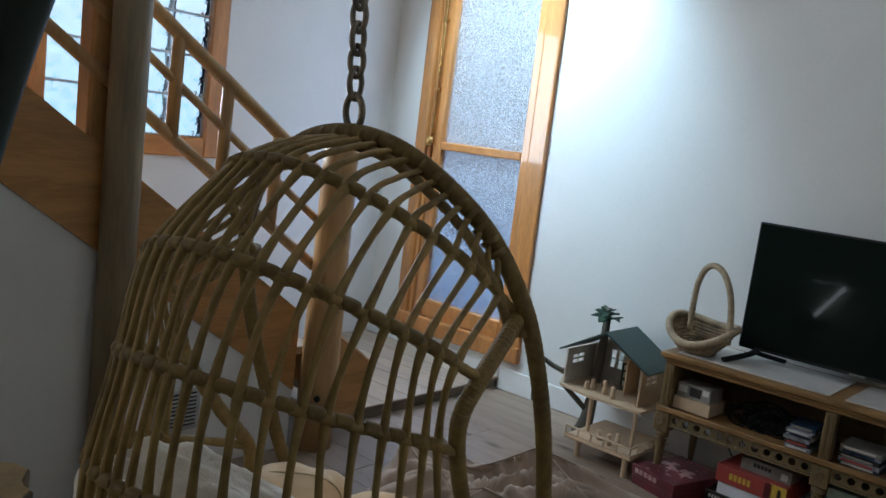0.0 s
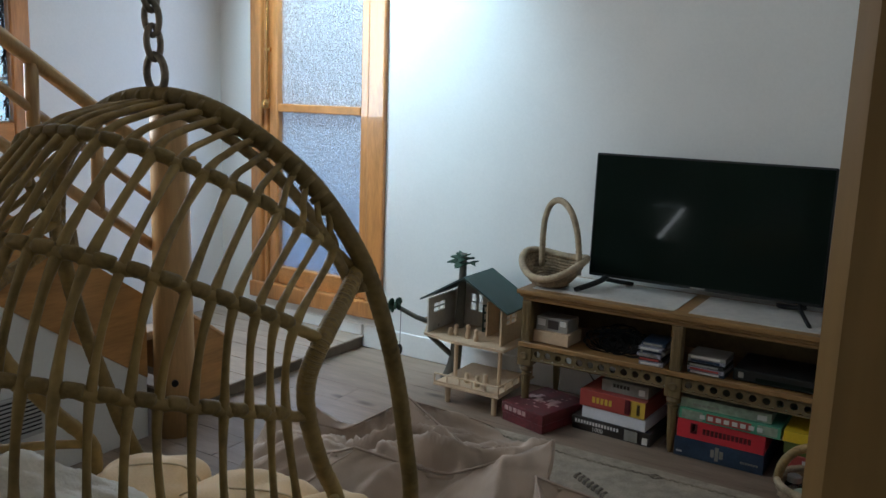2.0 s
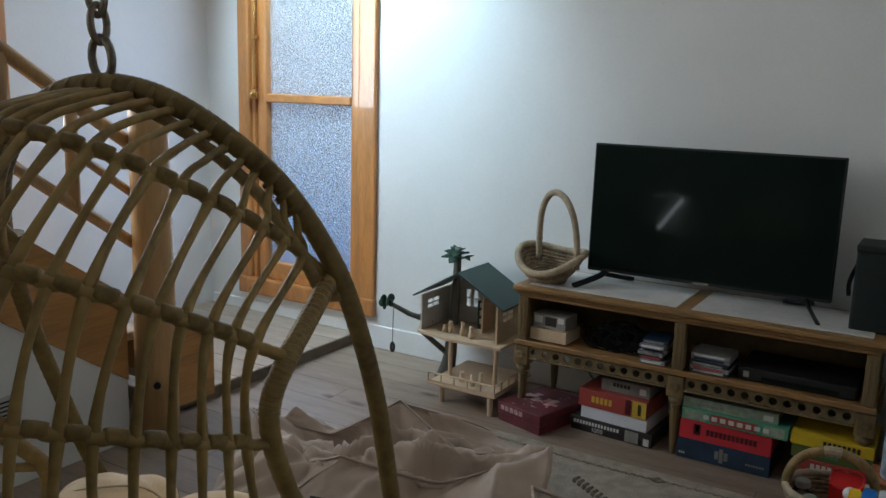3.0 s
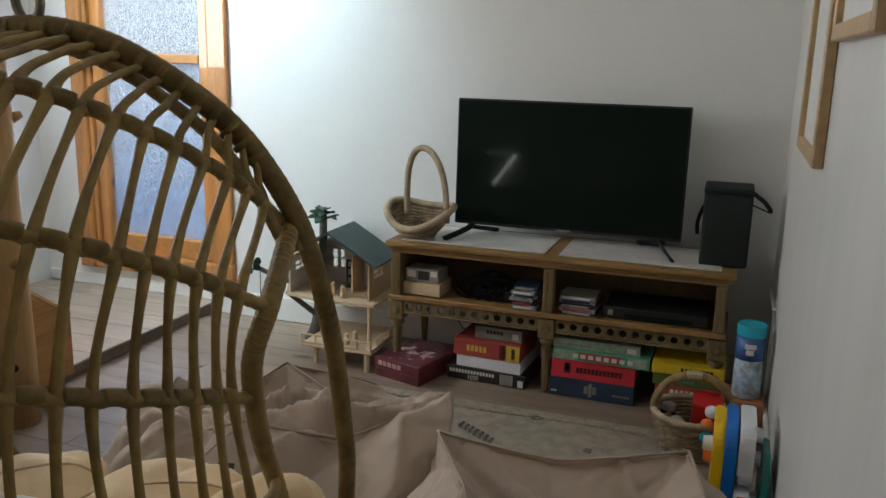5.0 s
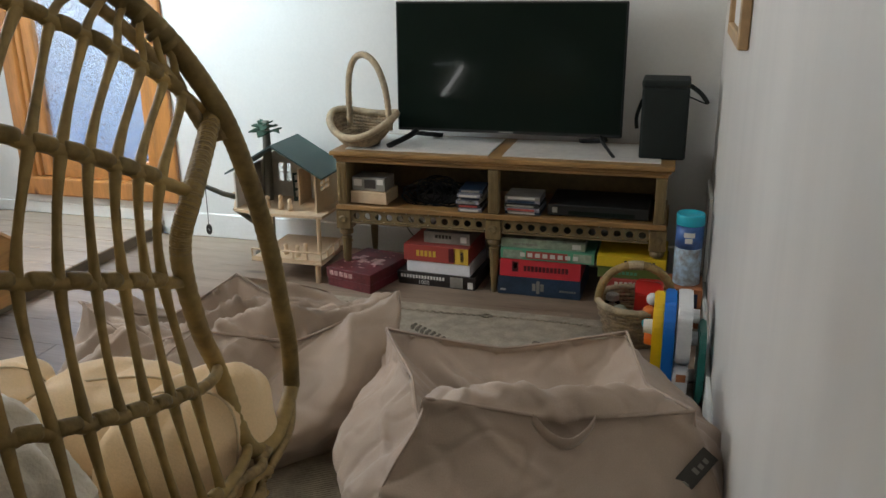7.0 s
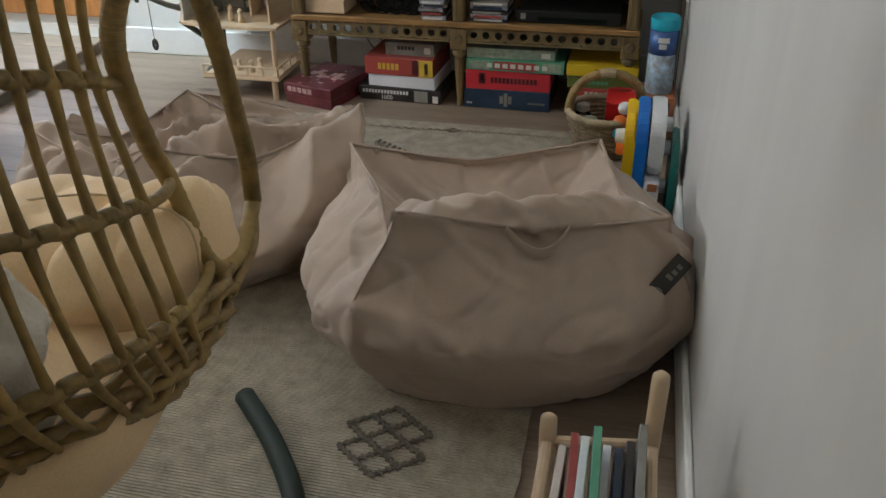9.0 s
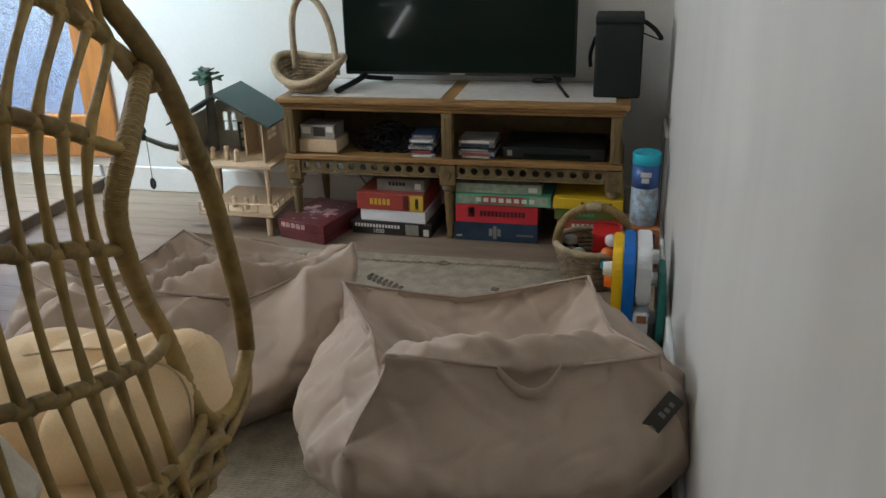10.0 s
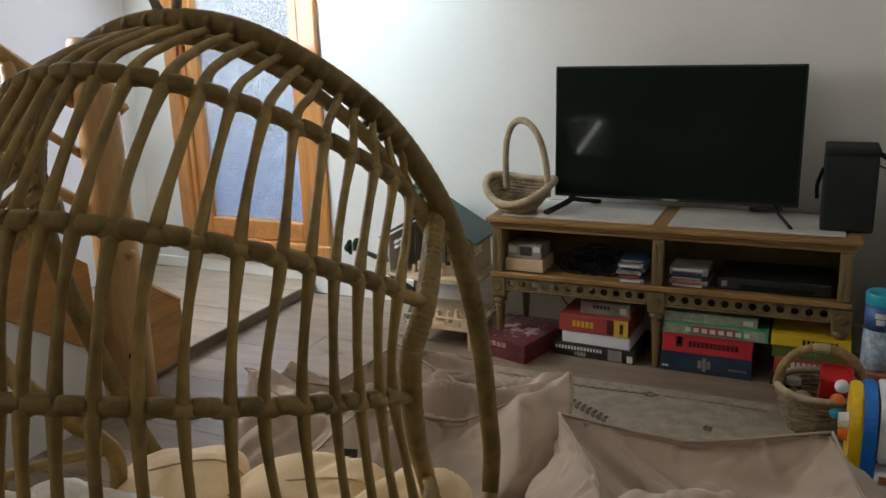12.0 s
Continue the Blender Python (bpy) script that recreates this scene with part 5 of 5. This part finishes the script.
for x0, n, w in ((-0.105, 6, 0.10), (0.115, 5, 0.145)):
    for k in range(n):
        d = thing("disc_case", (x0, 0.10, 0.346 + k * 0.0152), "plastic film disc case lying in a stack", "disc case", "disc cases on the shelf")
        m = Matrix.Translation((x0 + random.uniform(-0.006, 0.006), 0.10 + random.uniform(-0.01, 0.01), 0.3462 + k * 0.0152)) @ Matrix.Rotation(random.uniform(-0.06, 0.06), 4, "Z")
        part("case", box(-w / 2, w / 2, -0.07, 0.07, 0.0, 0.0145, 0.002, m=m), (DVD, BLACK, DVD, CARDGREY, DVD, CARDNAVY)[(k + n) % 6], d)
        part("print", box(-w * 0.42, w * 0.35, -0.0712, -0.0702, 0.003, 0.0115, m=m), (PRINTW, CARDRED, CARDGREY, CARDNAVY, PRINTW, CARDGREY)[k % 6], d)
pl = thing("disc_player", (0.41, 0.16, 0.346), "flat black disc player with a blue label", "disc player")
part("casing", box(0.215, 0.615, 0.045, 0.30, 0.349, 0.395, 0.004), BLACK, pl)
part("display", box(0.30, 0.56, 0.0435, 0.0448, 0.358, 0.372), SCREEN, pl)
part("sticker", box(0.235, 0.255, 0.0436, 0.0448, 0.362, 0.384), CARDGREY, pl)
for x in (0.235, 0.595):
    part("foot", lathe([(0.01, 0.0), (0.01, 0.0036)], (x, 0.1, 0.3452), 10), BLACK, pl)
cable = thing("cable", (-0.50, 0.3, 0.0), "thin black cables hanging behind the console", "cable")
for k in range(3):
    part("wire", tube(smooth_line([(-0.55 + 0.05 * k, 0.36, 0.30), (-0.50 + 0.04 * k, 0.34, 0.20), (-0.44 + 0.05 * k, 0.33, 0.12 + 0.03 * k), (-0.38, 0.35, 0.15), (-0.37 + 0.03 * k, 0.36, 0.004)], 8), 0.003, 6), BLACK, cable, smooth=True)

# ---- toy tree house ----
DX0, DX1, DY0, DY1 = -1.215, -0.815, 0.09, 0.345
dh = thing("toy_tree_house", (-1.0, 0.15, 0), "wooden toy tree house with dark green roof on a leaning trunk", "toy house")
deck = [(-1.29, 0.21), (-1.22, 0.075), (-1.05, 0.035), (-0.775, 0.045), (-0.765, 0.33), (-0.8, 0.352), (-1.27, 0.352)]
part("deck", prism(deck, 0.012, m=Matrix.Translation((0, 0, 0.262))), PLY, dh)
part("lower_deck", box(-1.075, -0.735, -0.065, 0.30, 0.085, 0.096, 0.002), PLY, dh)
for x, y in ((-1.02, -0.02), (-0.765, -0.045), (-0.765, 0.27), (-1.03, 0.27)):
    part("leg", lathe([(0.012, 0), (0.013, 0.084)], (x, y, 0.0006), 12), PLY, dh)
for x, y in ((-1.03, 0.06), (-0.80, 0.06), (-0.78, 0.31)):
    part("post", lathe([(0.010, 0), (0.010, 0.1655)], (x, y, 0.0962), 12), PLY, dh)
rails = [((-1.07, -0.06), (-0.74, -0.06)), ((-0.74, -0.06), (-0.74, 0.28))]
for (xa, ya), (xb, yb) in rails:
    for z in (0.140,):
        part("rail", tube([(xa, ya, z), (xb, yb, z)], 0.0045, 6), PLY, dh)
    for k in range(6):
        t = k / 5
        part("rail_post", tube([(xa + (xb - xa) * t, ya + (yb - ya) * t, 0.0962), (xa + (xb - xa) * t, ya + (yb - ya) * t, 0.14)], 0.004, 6), PLY, dh)
    part("kickboard", box(min(xa, xb) - 0.002, max(xa, xb) + 0.002, min(ya, yb) - 0.002, max(ya, yb) + 0.002, 0.0962, 0.106), PLY, dh)


def panel_with_holes(length, height, holes, d):
    """A sheet, length by height, with rectangular holes (x0, x1, z0, z1), d thick."""
    xs = sorted({0, length, *[h[0] for h in holes], *[h[1] for h in holes]})
    zs_ = sorted({0, height, *[h[2] for h in holes], *[h[3] for h in holes]})
    bm = bmesh.new()
    for i in range(len(xs) - 1):
        for j in range(len(zs_) - 1):
            cx, cz = (xs[i] + xs[i + 1]) / 2, (zs_[j] + zs_[j + 1]) / 2
            if not any(h[0] < cx < h[1] and h[2] < cz < h[3] for h in holes):
                box(xs[i], xs[i + 1], 0, d, zs_[j], zs_[j + 1], bm=bm)
    return bm


HZ = 0.2745
bm = panel_with_holes(DX1 - DX0, 0.165, [(0.10, 0.125, 0.075, 0.115), (0.10, 0.125, 0.12, 0.16), (0.14, 0.165, 0.075, 0.115), (0.14, 0.165, 0.12, 0.16), (0.21, 0.26, 0.002, 0.14), (0.30, 0.335, 0.09, 0.135)], 0.008)
bmesh.ops.translate(bm, vec=(DX0, DY1 - 0.008, HZ), verts=bm.verts)
part("back_wall", bm, PLYGREY, dh)
part("gable", prism([(DX0, 0), (DX1, 0), ((DX0 + DX1) / 2, 0.115)], 0.008, m=Matrix(((1, 0, 0, 0), (0, 0, -1, DY1), (0, 1, 0, HZ + 0.1655), (0, 0, 0, 1)))), PLYGREY, dh)
for x, mt in ((DX0, PLYGREY), (DX1 - 0.008, PLY)):
    bm = panel_with_holes(DY1 - DY0 - 0.009, 0.165, [(0.05, 0.095, 0.09, 0.108), (0.05, 0.095, 0.114, 0.132), (0.102, 0.147, 0.09, 0.108), (0.102, 0.147, 0.114, 0.132)], 0.008)
    bmesh.ops.transform(bm, matrix=Matrix.Translation((x + 0.008, DY0, HZ)) @ Matrix.Rotation(radians(90), 4, "Z"), verts=bm.verts)
    part("side_wall", bm, mt, dh)
part("inner_panel", box(-0.945, -0.832, DY1 - 0.022, DY1 - 0.0085, HZ, HZ + 0.16), MOUNT, dh)
part("partition", box(-0.955, -0.947, 0.20, DY1 - 0.009, HZ, HZ + 0.165), PLY, dh)
bm = panel_with_holes(0.05, 0.135, [(0.009, 0.041, 0.02, 0.05), (0.009, 0.041, 0.062, 0.09), (0.009, 0.041, 0.1, 0.125)], 0.006)
bmesh.ops.transform(bm, matrix=Matrix.Translation((-1.005, 0.255, HZ)) @ Matrix.Rotation(radians(25), 4, "Z"), verts=bm.verts)
part("toy_door", bm, TOYGREEN, dh, "dark green toy door, ajar")
mid = (DX0 + DX1) / 2
for s in SIDES:
    a = [(mid, 0.565), (mid + s * 0.235, 0.43), (mid + s * 0.235, 0.438), (mid, 0.574)]
    part("roof_panel", prism(a, DY1 - DY0 + 0.03, m=Matrix(((1, 0, 0, 0), (0, 0, 1, DY0 - 0.015), (0, 1, 0, 0), (0, 0, 0, 1)))), TOYGREEN, dh, "dark green roof board")
part("trunk", tube(smooth_line([(-1.175, 0.255, 0.001), (-1.15, 0.255, 0.10), (-1.14, 0.26, 0.25), (-1.13, 0.265, 0.45), (-1.13, 0.27, 0.645)], 6), [0.05 - 0.034 * (k / 24) ** 0.5 for k in range(25)], 14), TOYTREE, dh, "grey-green toy tree trunk", True)
for k, (z, r) in enumerate(((0.605, 0.065), (0.625, 0.05), (0.645, 0.03))):
    out = [((r * (1 + 0.28 * math.sin(q * 5 + k))) * math.cos(q / 24 * 2 * math.pi), (r * (1 + 0.28 * math.sin(q * 5 + k))) * math.sin(q / 24 * 2 * math.pi)) for q in range(24)]
    bm = prism(out, 0.006, m=Matrix.Translation((-1.13, 0.27, z)))
    for v in bm.verts:
        v.co.z -= 0.18 * (math.hypot(v.co.x + 1.13, v.co.y - 0.27)) + 0.01 * math.sin(v.co.x * 60)
    part("leaf_tier", bm, LEAF, dh, "felt leaf tier")
part("brace", tube([(-1.15, 0.25, 0.12), (-1.26, 0.15, 0.255)], [0.014, 0.012], 8), TOYTREE, dh)
part("branch", tube([(-1.215, 0.19, 0.2745 + 0.012), (-1.285, 0.10, 0.335), (-1.345, 0.02, 0.395)], [0.013, 0.012, 0.010], 8), TOYTREE, dh, "branch with a hanging swing", True)
for k in range(7):
    a = k * 0.9
    bm = puff((-1.352 + 0.022 * math.cos(a), 0.012 + 0.02 * math.sin(a), 0.398 + 0.02 * math.sin(a * 1.7)), (0.018, 0.006, 0.020), a, 0.2, 6, 1.0, 5, k)
    part("leaf", bm, LEAF, dh)
part("swing_string", tube([(-1.33, 0.035, 0.37), (-1.332, 0.035, 0.20)], 0.0018, 6), STRING, dh)
tyre = [(-1.332 + 0.008 * math.cos(q / 14 * 2 * math.pi), 0.035, 0.180 + 0.020 * math.sin(q / 14 * 2 * math.pi)) for q in range(14)]
part("swing_tyre", tube(tyre, 0.0065, 7, closed=True), STRING, dh, "small dark swing")
bench = thing("toy_bench", (-1.24, 0.16, 0.2745), "tiny wooden toy bench on the deck", "toy bench")
part("seat", box(-1.262, -1.222, 0.14, 0.19, 0.298, 0.304, 0.001), PLY, bench)
for y in (0.145, 0.180):
    part("leg", box(-1.245, -1.238, y, y + 0.006, 0.2746, 0.2978), PLY, bench)
part("backrest", box(-1.268, -1.263, 0.14, 0.19, 0.298, 0.325, 0.001), PLY, bench)
for x, y, z, h in ((-1.10, 0.12, 0.2745, 0.038), (-1.075, 0.13, 0.2745, 0.055), (-1.005, 0.12, 0.2745, 0.068), (-0.95, 0.10, 0.2745, 0.058), (-0.945, 0.02, 0.0965, 0.05), (-0.88, 0.0, 0.0965, 0.055), (-0.865, 0.05, 0.0965, 0.05)):
    bm = lathe([(0.011, 0.0), (0.013, h * 0.25), (0.010, h * 0.55), (0.007, h * 0.62), (0.011, h * 0.75), (0.011, h * 0.88), (0.004, h)], (x, y, z + 0.0004), 12)
    tagged(part("peg_doll", bm, PLY, None, "", True), "small plain wooden peg doll on the toy house", "toy", "peg dolls")

# ---- corner by the side wall ----
ob = thing("orange_carton", (0.755, -0.09, 0), "orange carton with printed windows under the snack can", "carton")
part("body", box(0.69, 0.832, -0.16, 0.0, 0.001, 0.157, 0.002), CARDORANGE, ob)
for x in (0.70, 0.765):
    part("print", box(x, x + 0.05, -0.1612, -0.1602, 0.085, 0.14), CARDNAVY, ob)
    part("print", box(x + 0.005, x + 0.045, -0.1612, -0.1602, 0.03, 0.07), CARDBLACK, ob)
can = thing("snack_can", (0.77, -0.085, 0.158), "tall blue printed can with a turquoise lid", "can")
part("body", lathe([(0.047, 0.0), (0.050, 0.003), (0.050, 0.145)], (0.77, -0.085, 0.158), 28), CANPIC, can, "pictured lower label", True)
part("label_band", lathe([(0.0503, 0.1452), (0.0503, 0.232)], (0.77, -0.085, 0.158), 28), CANBLUE, can, "", True)
part("lid", lathe([(0.0515, 0.2322), (0.0525, 0.236), (0.0525, 0.268), (0.049, 0.274), (0.044, 0.270)], (0.77, -0.085, 0.158), 28), TURQ, can, "turquoise lid", True)
for k, (a, z) in enumerate(((-1.85, 0.20), (-1.6, 0.20), (-1.35, 0.20), (-1.75, 0.178), (-1.5, 0.178))):
    part("print", box(0.003, 0.0065, -0.007, 0.007, -0.009, 0.009, m=Matrix.Translation((0.77, -0.085, 0.158 + z)) @ Matrix.Rotation(a, 4, "Z") @ Matrix.Translation((0.0455, 0, 0))), PRINTW, can)
brd = thing("framed_board", (0.83, 0.2, 0), "thin dark-edged board leaning on the side wall", "board")
part("panel", box(0.834, 0.8485, 0.02, 0.34, 0.126, 0.46, 0.002), MOUNT, brd)
part("edge", box(0.8315, 0.8338, 0.015, 0.022, 0.002, 0.46), BLACK, brd)
part("edge", box(0.826, 0.8335, 0.022, 0.34, 0.001, 0.125), BLACK, brd)

tb = thing("toy_basket", (0.60, -0.30, 0), "round wicker basket full of toys with a bent handle", "basket")
TC = Vector((0.595, -0.30, 0.001))
for j in range(10):
    r = 0.095 + 0.035 * (j / 9)
    part("weave_strand", tube([TC + Vector(((r + 0.004 * math.sin(k * math.pi / 2 + j * 3.14)) * math.cos(k / 48 * 2 * math.pi), (r + 0.004 * math.sin(k * math.pi / 2 + j * 3.14)) * math.sin(k / 48 * 2 * math.pi), 0.008 + j * 0.0142)) for k in range(48)], 0.0075, 6, closed=True), SEAGRASS_D, tb, smooth=True)
part("base", lathe([(0.092, 0), (0.094, 0.006), (0.05, 0.008)], TC, 24), SEAGRASS_D, tb)
part("rim", tube([TC + Vector((0.133 * math.cos(k / 60 * 2 * math.pi), 0.133 * math.sin(k / 60 * 2 * math.pi), 0.152)) for k in range(60)], [0.011 + 0.002 * (k % 2) for k in range(60)], 8, closed=True), SEAGRASS, tb, "", True)
hl = [TC + Vector((0.128 * math.cos(t), 0.02 * math.cos(t), 0.14 + 0.145 * math.sin(t) ** 0.8)) for t in [k / 40 * math.pi for k in range(41)]]
part("handle", tube(hl, 0.0155, 10), BIND, tb, "bent cane handle", True)
part("binding", tube(hl[18:24], 0.0172, 10), SEAGRASS, tb)
part("binding", tube(hl[1:4], 0.0172, 10), SEAGRASS, tb)
jar = thing("toy_jar", (0.51, -0.31, 0.02), "clear plastic jar among the toys", "jar")
part("body", lathe([(0.028, 0.0), (0.03, 0.005), (0.03, 0.12), (0.022, 0.135)], (0.515, -0.30, 0.012), 18), CLEARP, jar, "", True)
part("cap", lathe([(0.023, 0.1352), (0.023, 0.155), (0.018, 0.158)], (0.515, -0.30, 0.012), 18), CARDGREY, jar)
bk2 = thing("red_bucket", (0.635, -0.31, 0.02), "red plastic toy bucket in the basket", "toy bucket")
part("body", tube([(0.615, -0.285, 0.03), (0.640, -0.33, 0.195), (0.642, -0.333, 0.215)], [0.04, 0.062, 0.066], 4), REDP, bk2)
part("rim", tube([Vector((0.642, -0.333, 0.217)) + Vector((0.046 * math.copysign(abs(math.cos(q)) ** 0.4, math.cos(q)), 0.046 * math.copysign(abs(math.sin(q)) ** 0.4, math.sin(q)), 0.012 * math.sin(q))) for q in [k / 24 * 2 * math.pi for k in range(24)]], 0.004, 6, closed=True), REDP, bk2)
for x, y, z, r, mt, lb in ((0.648, -0.41, 0.155, 0.023, ORANGEP, "orange toy ball on the basket's edge"), (0.658, -0.385, 0.195, 0.022, WHITEP, "white toy ball by the bucket"), (0.545, -0.345, 0.115, 0.030, CARDSAGE, "pale green toy block in the basket"), (0.645, -0.425, 0.12, 0.020, TURQ, "blue toy ball by the basket")):
    tagged(part("toy_ball", puff((x, y, z), (r, r, r), 0, 0.03, 3, 0.95, 10, x), mt, None, "", True), lb, "toy", "toys in the basket")


def slab(x0, x1, y0, y1, z0, z1, r, name, mat, parent, label=""):
    """A toy panel standing on edge, its outline rounded."""
    out = []
    for cy, cz, a0 in ((y1 - r, z0 + r, -90), (y1 - r, z1 - r, 0), (y0 + r, z1 - r, 90), (y0 + r, z0 + r, 180)):
        out += [(cy + r * math.cos(radians(a0 + k * 15)), cz + r * math.sin(radians(a0 + k * 15))) for k in range(7)]
    bm = prism(out, x1 - x0, m=Matrix(((0, 0, 1, x0), (1, 0, 0, 0), (0, 1, 0, 0), (0, 0, 0, 1))))
    bmesh.ops.bevel(bm, geom=[e for e in bm.edges if abs(e.verts[0].co.x - e.verts[1].co.x) < 1e-6], offset=0.006, segments=2, affect="EDGES")
    return part(name, bm, mat, parent, label)


ty = thing("activity_toy", (0.70, -0.68, 0), "yellow and blue plastic activity toy standing on edge", "toy")
slab(0.668, 0.700, -0.80, -0.56, 0.001, 0.318, 0.07, "shell", YELP, ty, "yellow shell half")
slab(0.7005, 0.735, -0.81, -0.55, 0.001, 0.326, 0.075, "shell", BLUEP, ty, "blue shell half")
part("knob", tube([(0.640, -0.72, 0.235), (0.667, -0.72, 0.235)], [0.02, 0.024], 16), WHITEP, ty)
part("knob", tube([(0.644, -0.70, 0.185), (0.667, -0.70, 0.185)], [0.018, 0.022], 16), ORANGEP, ty)
ty2 = thing("music_toy", (0.765, -0.68, 0), "white plastic toy with a handle standing by the wall", "toy")
slab(0.738, 0.782, -0.82, -0.56, 0.001, 0.135, 0.02, "base", WHITEP, ty2)
slab(0.740, 0.784, -0.80, -0.56, 0.1355, 0.325, 0.05, "body", WHITEP, ty2)
part("label", box(0.748, 0.776, -0.8215, -0.8205, 0.105, 0.13), CARDORANGE, ty2)
for z in (0.07, 0.20, 0.275):
    part("wheel", tube([(0.7845, -0.70, z), (0.806, -0.70, z)], 0.022, 16), WHITEP, ty2)
ty3 = thing("toy_puzzle", (0.82, -0.7, 0), "teal and green plastic toy plate against the wall", "toy")
slab(0.808, 0.830, -0.80, -0.58, 0.001, 0.24, 0.06, "plate", GREENP, ty3)

# picture frames on the side wall
for y0, y1, z0, z1 in ((-0.98, -0.40, 1.10, 1.95), (-1.72, -1.08, 1.395, 2.2)):
    pf = thing("picture_frame", (XR, (y0 + y1) / 2, z0), "pale wooden picture frame hanging on the wall", "picture frame", "picture frames")
    for a, b, c, d in ((y0, y0 + 0.035, z0, z1), (y1 - 0.035, y1, z0, z1), (y0 + 0.0352, y1 - 0.0352, z0, z0 + 0.035), (y0 + 0.0352, y1 - 0.0352, z1 - 0.035, z1)):
        part("moulding", box(0.822, XR - 0.0012, a, b, c, d, 0.003), FRAMEWOOD, pf)
    part("mount", box(0.838, XR - 0.0015, y0 + 0.035, y1 - 0.035, z0 + 0.035, z1 - 0.035), MOUNT, pf, "pale mount")

# book rack by the wall
rk = thing("book_rack", (0.69, -2.2, 0), "small pale wooden rack holding thin books", "book rack")
for x, y in ((0.605, -2.26), (0.745, -2.24), (0.605, -2.72), (0.775, -2.72)):
    hp = 0.545 if (x, y) == (0.745, -2.24) else 0.465
    part("post", lathe([(0.011, 0.0), (0.012, hp - 0.02), (0.0115, hp - 0.006), (0.006, hp)], (x, y, 0.001), 14), PLY, rk, "", True)
for z in (0.16, 0.42):
    part("cross_bar", tube([(0.605, -2.262, z), (0.745, -2.242, z)], 0.008, 10), PLY, rk)
    for x, ya in ((0.605, -2.26), (0.745, -2.24)):
        part("side_bar", tube([(x, -2.72, z), (x, ya, z)], 0.009, 10), PLY, rk)
part("slat_floor", prism([(0.60, -2.26), (0.745, -2.245), (0.775, -2.72), (0.60, -2.72)], 0.008, m=Matrix.Translation((0, 0, 0.169))), PLY, rk)
for k, (mt, lb) in enumerate(((MOUNT, "pale thin picture book"), (CARDRED, "red thin picture book"), (PAPER, "white thin picture book"), (CARDGREEN, "green thin picture book"), (PAPER, "white thin picture book"), (CARDNAVY, "navy thin picture book"), (CARDBLACK, "black thin picture book"), (CARDGREY, "grey thin picture book"))):
    x = 0.628 + k * 0.0145
    h = 0.262 + 0.045 * ((k * 5) % 4) / 3
    y1 = -2.285 + 0.012 * math.sin(k * 2)
    m = Matrix.Translation((x, y1, 0.1775)) @ Matrix.Rotation(radians(random.uniform(-2, 2)), 4, "Z")
    b = thing("book", (x, y1, 0.178), lb, "book", "books in the rack")
    part("cover", box(-0.0055, 0.0055, -0.20, 0.0, 0.0, h, 0.001, m=m), mt, b)
    part("pages", box(-0.0042, 0.0042, -0.198, 0.0006, 0.002, h - 0.002, m=m @ Matrix.Translation((0, 0, 0.0))), PAPER, b)

# stump stool beside the stairs
stl = thing("log_stool", (-1.15, -2.60, 0), "low live-edge log slice stool with bark", "stool")
out = [((0.21 + 0.02 * math.sin(q * 1.3)) * math.cos(q / 28 * 2 * math.pi), (0.18 + 0.02 * math.cos(q * 1.7)) * math.sin(q / 28 * 2 * math.pi)) for q in range(28)]
part("bark", prism(out, 0.045, m=Matrix.Translation((-1.15, -2.60, 0.398))), BARK, stl)
part("seat", prism([(a * 0.96, b * 0.96) for a, b in out], 0.006, m=Matrix.Translation((-1.15, -2.60, 0.4435))), ENDGRAIN, stl)
for a in (0.3, 2.4, 4.5):
    part("leg", tube([(-1.15 + 0.16 * math.cos(a), -2.60 + 0.14 * math.sin(a), 0.001), (-1.15 + 0.11 * math.cos(a), -2.60 + 0.10 * math.sin(a), 0.397)], 0.02, 10), LOG, stl, smooth=True)
